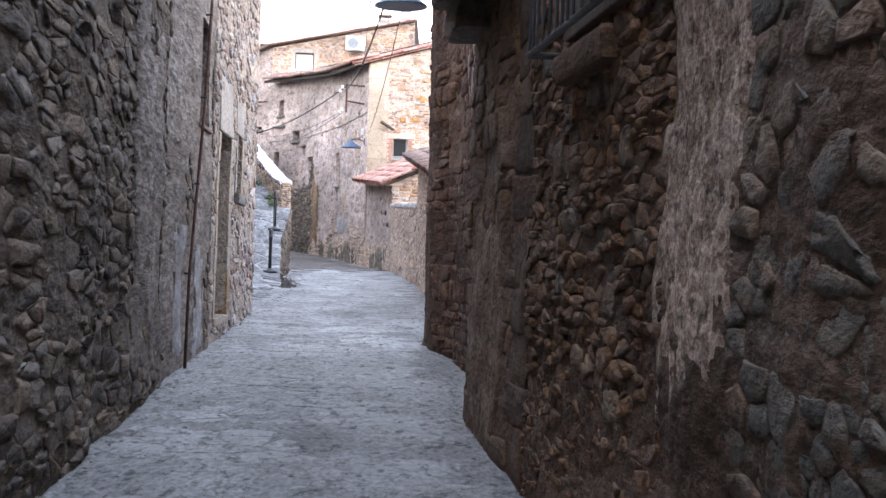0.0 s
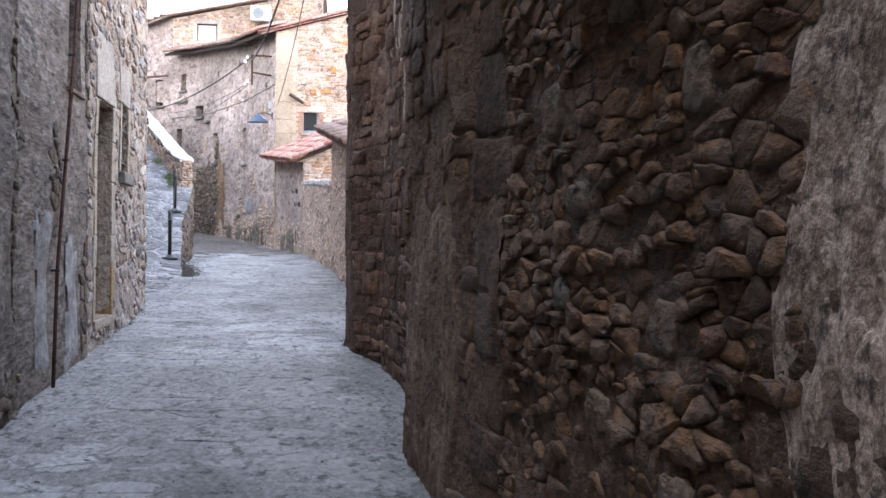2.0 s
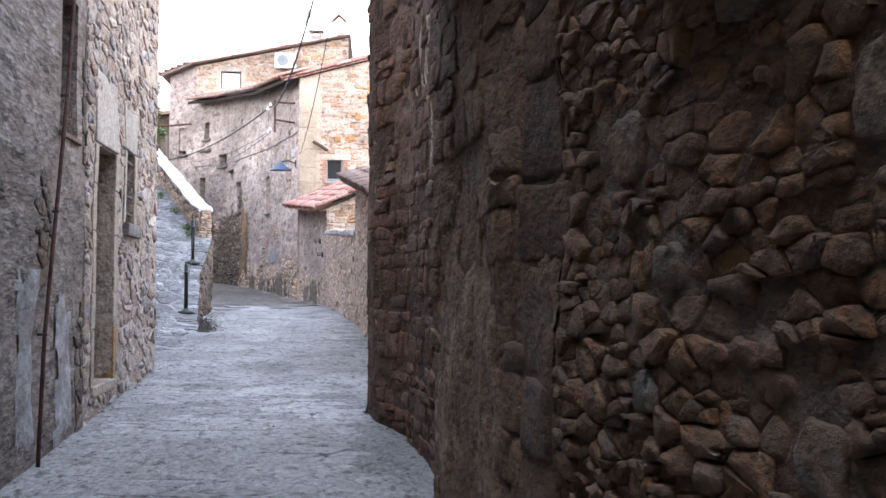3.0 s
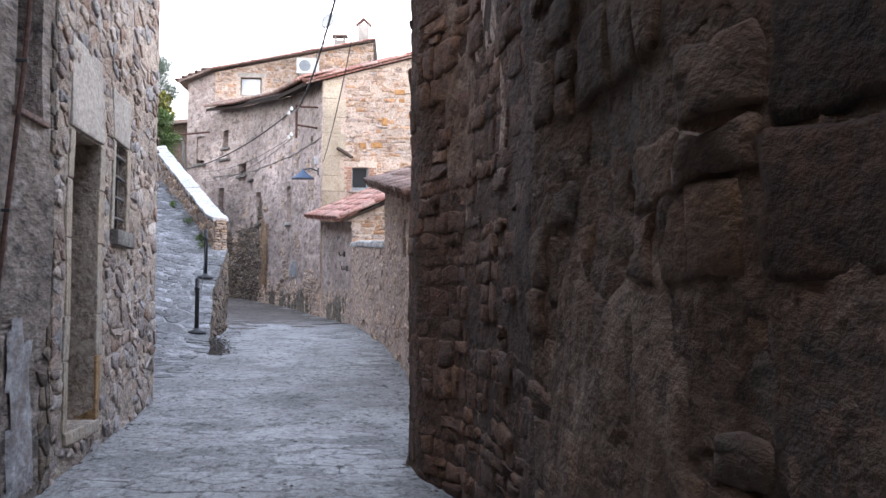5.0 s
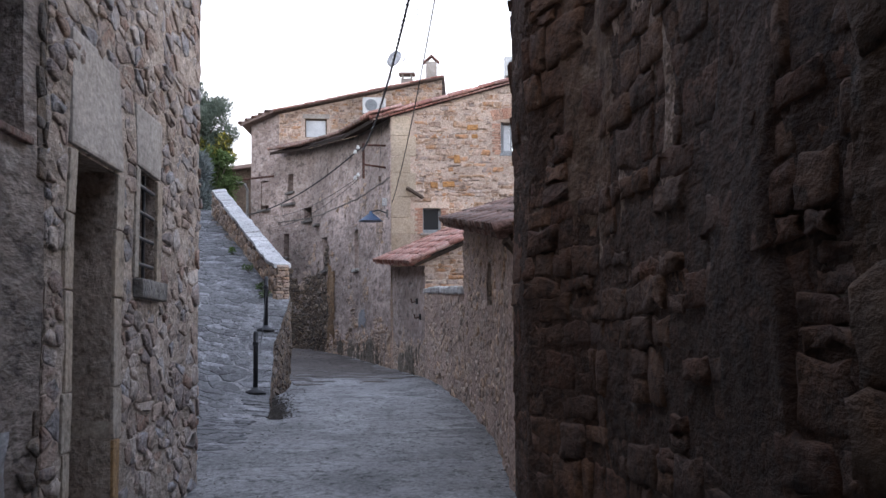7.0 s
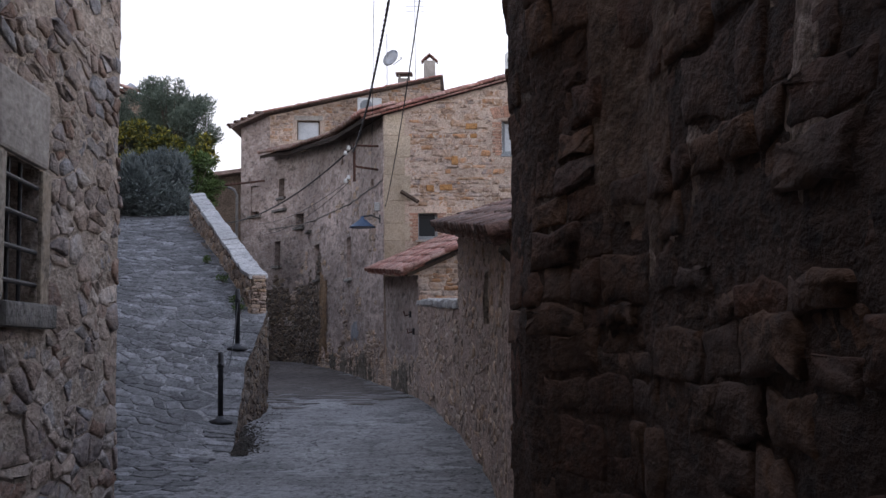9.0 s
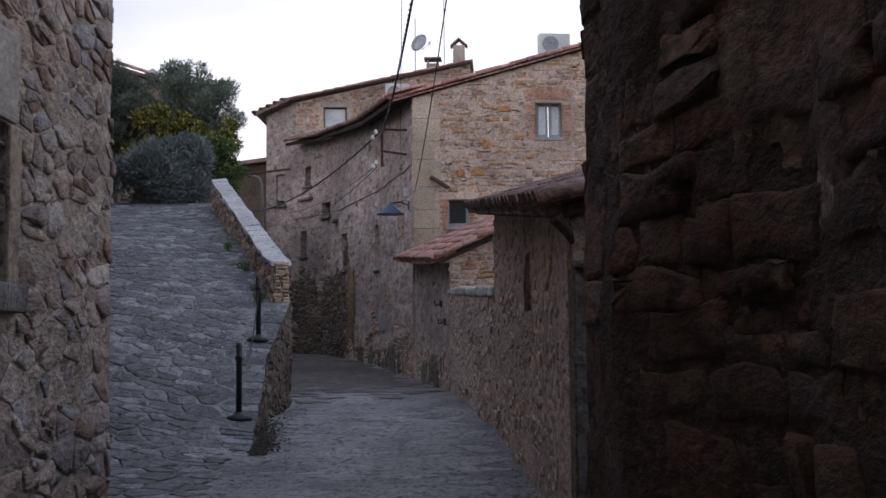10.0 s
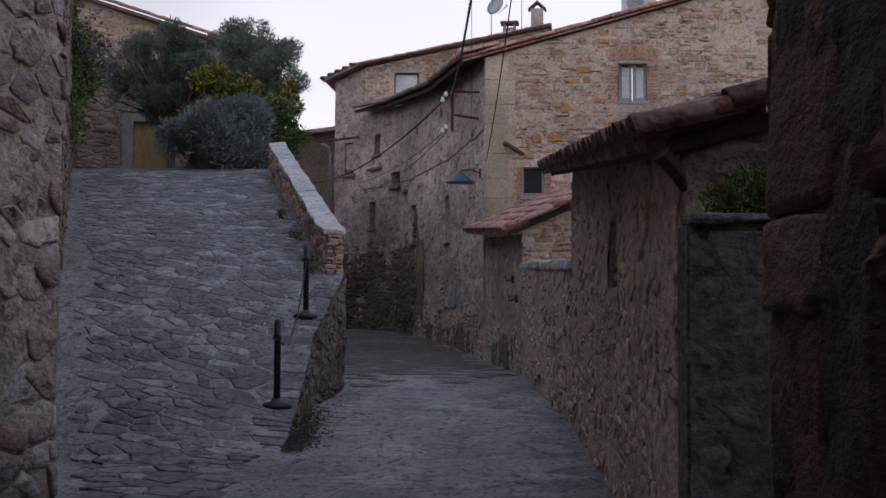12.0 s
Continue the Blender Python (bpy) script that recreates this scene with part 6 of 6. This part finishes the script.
def plant(name, label, category, base, trunk_h, clumps, mat, count, size, seed, spread=1.0, thin=0.35, upright=0.0, trunk=0.07):
    rng = random.Random(seed)
    t = thing(name, *base, label, category)
    bx, by, bz = base
    rel = [(x - bx, y - by, z - bz, r) for x, y, z, r in clumps]
    bm = tube([(0, 0, -0.1), (0.03, 0, trunk_h * 0.5), (0.0, 0.04, trunk_h)], trunk, 8, radii=[trunk * 1.3, trunk, trunk * 0.7])
    for x, y, z, r in rel:
        tube([(0.0, 0.02, trunk_h * 0.7), (x * 0.5, y * 0.5, (trunk_h + z) * 0.5), (x, y, z)], 0.03, 5, bm, radii=[trunk * 0.5, trunk * 0.35, 0.008])
    part("trunk", bm, BARK, t)
    vs, fs = leaves(rng, rel, count, size, spread, thin, upright)
    from_lists("crown", vs, fs, mat, t)
    return t


def clump_cloud(rng, cx, cy, cz, rx, ry, rz, n, r0, r1):
    out = []
    for _ in range(n):
        d = Vector((rng.gauss(0, 1), rng.gauss(0, 1), rng.gauss(0, 1))).normalized() * rng.uniform(0.3, 1.0)
        out.append((cx + d.x * rx, cy + d.y * ry, cz + d.z * rz, rng.uniform(r0, r1)))
    return out


rng = random.Random(90)
plant("lavender_bush", "rounded blue-grey lavender bush at the ramp's top", "bush", (-7.7, 37.9, 5.05), 0.5, clump_cloud(rng, -7.85, 37.8, 5.85, 1.2, 0.65, 0.85, 48, 0.18, 0.42), LEAF_BLUE, 30000, 0.14, 91, 1.4, 0.1, 0.45, 0.05)
plant("lemon_shrub", "yellow-green leafy shrub behind the lavender", "shrub", (-8.0, 39.2, 5.1), 1.0, clump_cloud(rng, -7.9, 39.1, 6.8, 1.5, 0.5, 0.8, 44, 0.1, 0.26), LEAF_YELLOW, 9000, 0.11, 92, 0.8, 0.5, 0, 0.05)
plant("olive_tree", "dark grey-green olive tree with an airy crown", "tree", (-7.9, 40.8, 5.2), 1.6, clump_cloud(rng, -7.95, 40.8, 7.8, 1.2, 0.7, 1.4, 110, 0.08, 0.3), LEAF_OLIVE, 42000, 0.09, 93, 1.0, 0.18, 0.4, 0.09)
plant("olive_tree", "broad dark olive tree beside the upper house", "tree", (-10.2, 41.6, 5.25), 1.6, clump_cloud(rng, -10.2, 41.6, 8.0, 1.75, 0.8, 1.3, 130, 0.08, 0.32), LEAF_OLIVE, 50000, 0.09, 94, 1.0, 0.18, 0.4, 0.1)
plant("ivy_shrub", "tall green leafy shrub behind the parapet", "shrub", (-6.75, 38.2, 5.0), 0.6, clump_cloud(rng, -6.75, 38.6, 6.1, 0.5, 0.4, 1.15, 34, 0.12, 0.28), LEAF_GREEN, 9000, 0.09, 95, 0.8, 0.4, 0, 0.03)
plant("flowering_creeper", "dark creeper with violet flowers over the wall", "creeper", (-8.7, 31.6, 6.6), 0.2, clump_cloud(rng, -8.8, 31.6, 6.5, 0.35, 1.3, 1.6, 44, 0.2, 0.4), LEAF_GREEN, 14000, 0.08, 96, 0.8, 0.5, 0, 0.03)
fl = bpy.data.objects["flowering_creeper"]
vs, fs = leaves(random.Random(97), [(x, y, z, 0.4) for x, y, z in ((0.2, -0.2, 0.0), (0.35, 0.3, -0.3), (0.2, 0.0, 0.5))], 260, 0.06, 1.0, 0.9)
from_lists("blossoms", vs, fs, FLOWER, fl, "violet blossoms")
plant("garden_plant", "low green plants growing on the garden wall", "plant", (0.7, 16.18, 2.3), 0.06, clump_cloud(rng, 0.7, 16.15, 2.39, 0.62, 0.06, 0.06, 30, 0.05, 0.12), LEAF_GREEN, 6000, 0.035, 98, 0.8, 0.4, 0.2, 0.012)
for k, (x, y) in enumerate(((-3.9, 28.7), (-4.35, 29.9), (-4.9, 31.3), (-3.75, 28.2))):
    z = ramp_z(x, y)
    plant("weed", "small green weed at the foot of the parapet", "weed", (x - 0.1, y, z), 0.05, clump_cloud(rng, x - 0.1, y, z + 0.08, 0.1, 0.13, 0.04, 5, 0.04, 0.07), LEAF_GREEN, 130, 0.05, 100 + k, 0.8, 0.3, 0.5, 0.008)
litter = thing("soil_litter", 0, 0, 0, "dark soil and dead leaves at the retaining wall's foot", "litter", kind="stuff")
rng = random.Random(110)
vs, fs = [], []
for _ in range(1400):
    y = 22.3 + abs(rng.gauss(0, 1.6))
    x = interp(y, EDGE) + abs(rng.gauss(0, 0.13)) + 0.02
    s = rng.uniform(0.005, 0.022)
    z = lane_z(y) + 0.008
    k = len(vs)
    a = rng.uniform(0, 6.3)
    vs += [(x + s * math.cos(a), y + s * math.sin(a), z), (x + s * math.cos(a + 2.1), y + s * math.sin(a + 2.1), z), (x + s * math.cos(a + 4.2), y + s * math.sin(a + 4.2), z + s * 0.4), (x, y, z + s * 0.9)]
    fs += [(k, k + 1, k + 3), (k + 1, k + 2, k + 3), (k + 2, k, k + 3), (k, k + 2, k + 1)]
from_lists("debris", vs, fs, DIRT, litter)


# dry twigs lying on the lane
for x, y, length, turn in ((-2.07, 29.4, 0.46, 4), (-1.42, 31.6, 0.32, -6), (-1.75, 30.6, 0.22, 30)):
    twig = thing("twig", x, y, lane_z(y) + 0.016, "thin dry dark twig lying on the paving", "twig", "twigs on the lane", rz=turn)
    part("stem", tube([(-length / 2, 0, 0), (-length / 6, 0.012, 0.006), (length / 5, -0.008, 0.004), (length / 2, 0.01, 0)], 0.008, 6, radii=[0.005, 0.009, 0.008, 0.003]), BARK, twig)
    part("side_shoot", tube([(-length / 6, 0.012, 0.006), (0.0, 0.05, 0.012), (length / 6, 0.07, 0.004)], 0.004, 5, radii=[0.005, 0.004, 0.002]), BARK, twig)


# coping stones on the yard walls
def coping(wall, run, top, mat, seed, w0, w1, thick, depth):
    rng = random.Random(seed)
    u = 0.0
    while u < run.length - 0.1:
        w = min(rng.uniform(w0, w1), run.length - u)
        bm = slab_on(run, u + 0.005, u + w - 0.005, 0, thick * rng.uniform(0.8, 1.2), -depth, 0.035 + rng.uniform(-0.012, 0.012), 0.025, 0.01)
        for v in bm.verts:
            v.co.z += top(u + w / 2) + 0.003
        part("coping_stone", bm, mat, wall)
        u += w


coping(wall_low, LOW, lambda u: 2.48 + 0.045 * u, CAPSTONE, 120, 0.4, 0.8, 0.1, 0.47)
coping(wall_garden, GARDEN, lambda u: 2.3, STONE_LICHEN, 121, 0.3, 0.55, 0.03, 0.23)
plaster_patch(wall_facade, FACADE, 0.05, 10.4, 0.6, 2.2, DAMP, 3.7, 0.03, 0.06, "dark damp foot of the plaster front", 0.42, "damp_patch")
plaster_patch(wall_leanto, LEANTO, 0.05, LEANTO.length - 0.05, 0.5, 1.9, DAMP, 6.1, 0.03, 0.05, "dark damp foot of the lean-to wall", 0.42, "damp_patch")
plaster_patch(wall_facade, FACADE, FACADE.u_of_y(46.9), FACADE.u_of_y(48.1), 1.7, 4.5, RUST_STAIN, 5.5, 0.03, 0.1, "rust brown stained plaster strip", -0.3)
plaster_patch(wall_facade, FACADE, FACADE.u_of_y(42.0), FACADE.u_of_y(43.3), 2.3, 2.8, BLUE_MARK, 8.5, 0.03, 0.08, "faded blue paint mark", -0.2)
for y, z in ((32.8, 2.68), (32.2, 2.34)):
    u = LEANTO.u_of_y(y)
    hook = thing("wall_hook", 0, 0, 0, "rusty iron hook in the plastered wall", "hook", "wall hooks")
    part("plate", slab_on(LEANTO, u - 0.06, u + 0.06, z - 0.06, z + 0.06, -0.02, 0.04, 0.006), IRON, hook)
    part("prong", tube([on(LEANTO, u, z, 0.03), on(LEANTO, u, z - 0.03, 0.12), on(LEANTO, u, z + 0.06, 0.14)], 0.015, 6), RUST_IRON, hook)

# dead leaves and grit on the lane
grit = thing("leaf_litter", 0, 0, 0, "scattered dead leaves and grit on the paving", "litter", kind="stuff")
rng = random.Random(130)
vs, fs = [], []
for _ in range(900):
    y = rng.uniform(2, 36)
    a, b = (left_x(y), right_x(y)) if y < 17 else (interp(y, EDGE) + 0.1 if y > 21.5 else -2.7, right_x(y))
    t = rng.random()
    x = a + 0.04 + abs(rng.gauss(0, 0.12)) if t < 0.35 else (b - 0.04 - abs(rng.gauss(0, 0.1)) if t < 0.6 else rng.uniform(a, b))
    s = rng.uniform(0.006, 0.028)
    z = lane_z(y) + 0.009
    k, q = len(vs), rng.uniform(0, 6.3)
    vs += [(x + s * math.cos(q), y + s * math.sin(q), z), (x + 0.5 * s * math.cos(q + 1.6), y + 0.5 * s * math.sin(q + 1.6), z + 0.3 * s), (x - s * math.cos(q), y - s * math.sin(q), z + 0.006), (x - 0.5 * s * math.cos(q + 1.6), y - 0.5 * s * math.sin(q + 1.6), z)]
    fs += [(k, k + 1, k + 2), (k, k + 2, k + 3)]
from_lists("leaf", vs, fs, DIRT, grit)
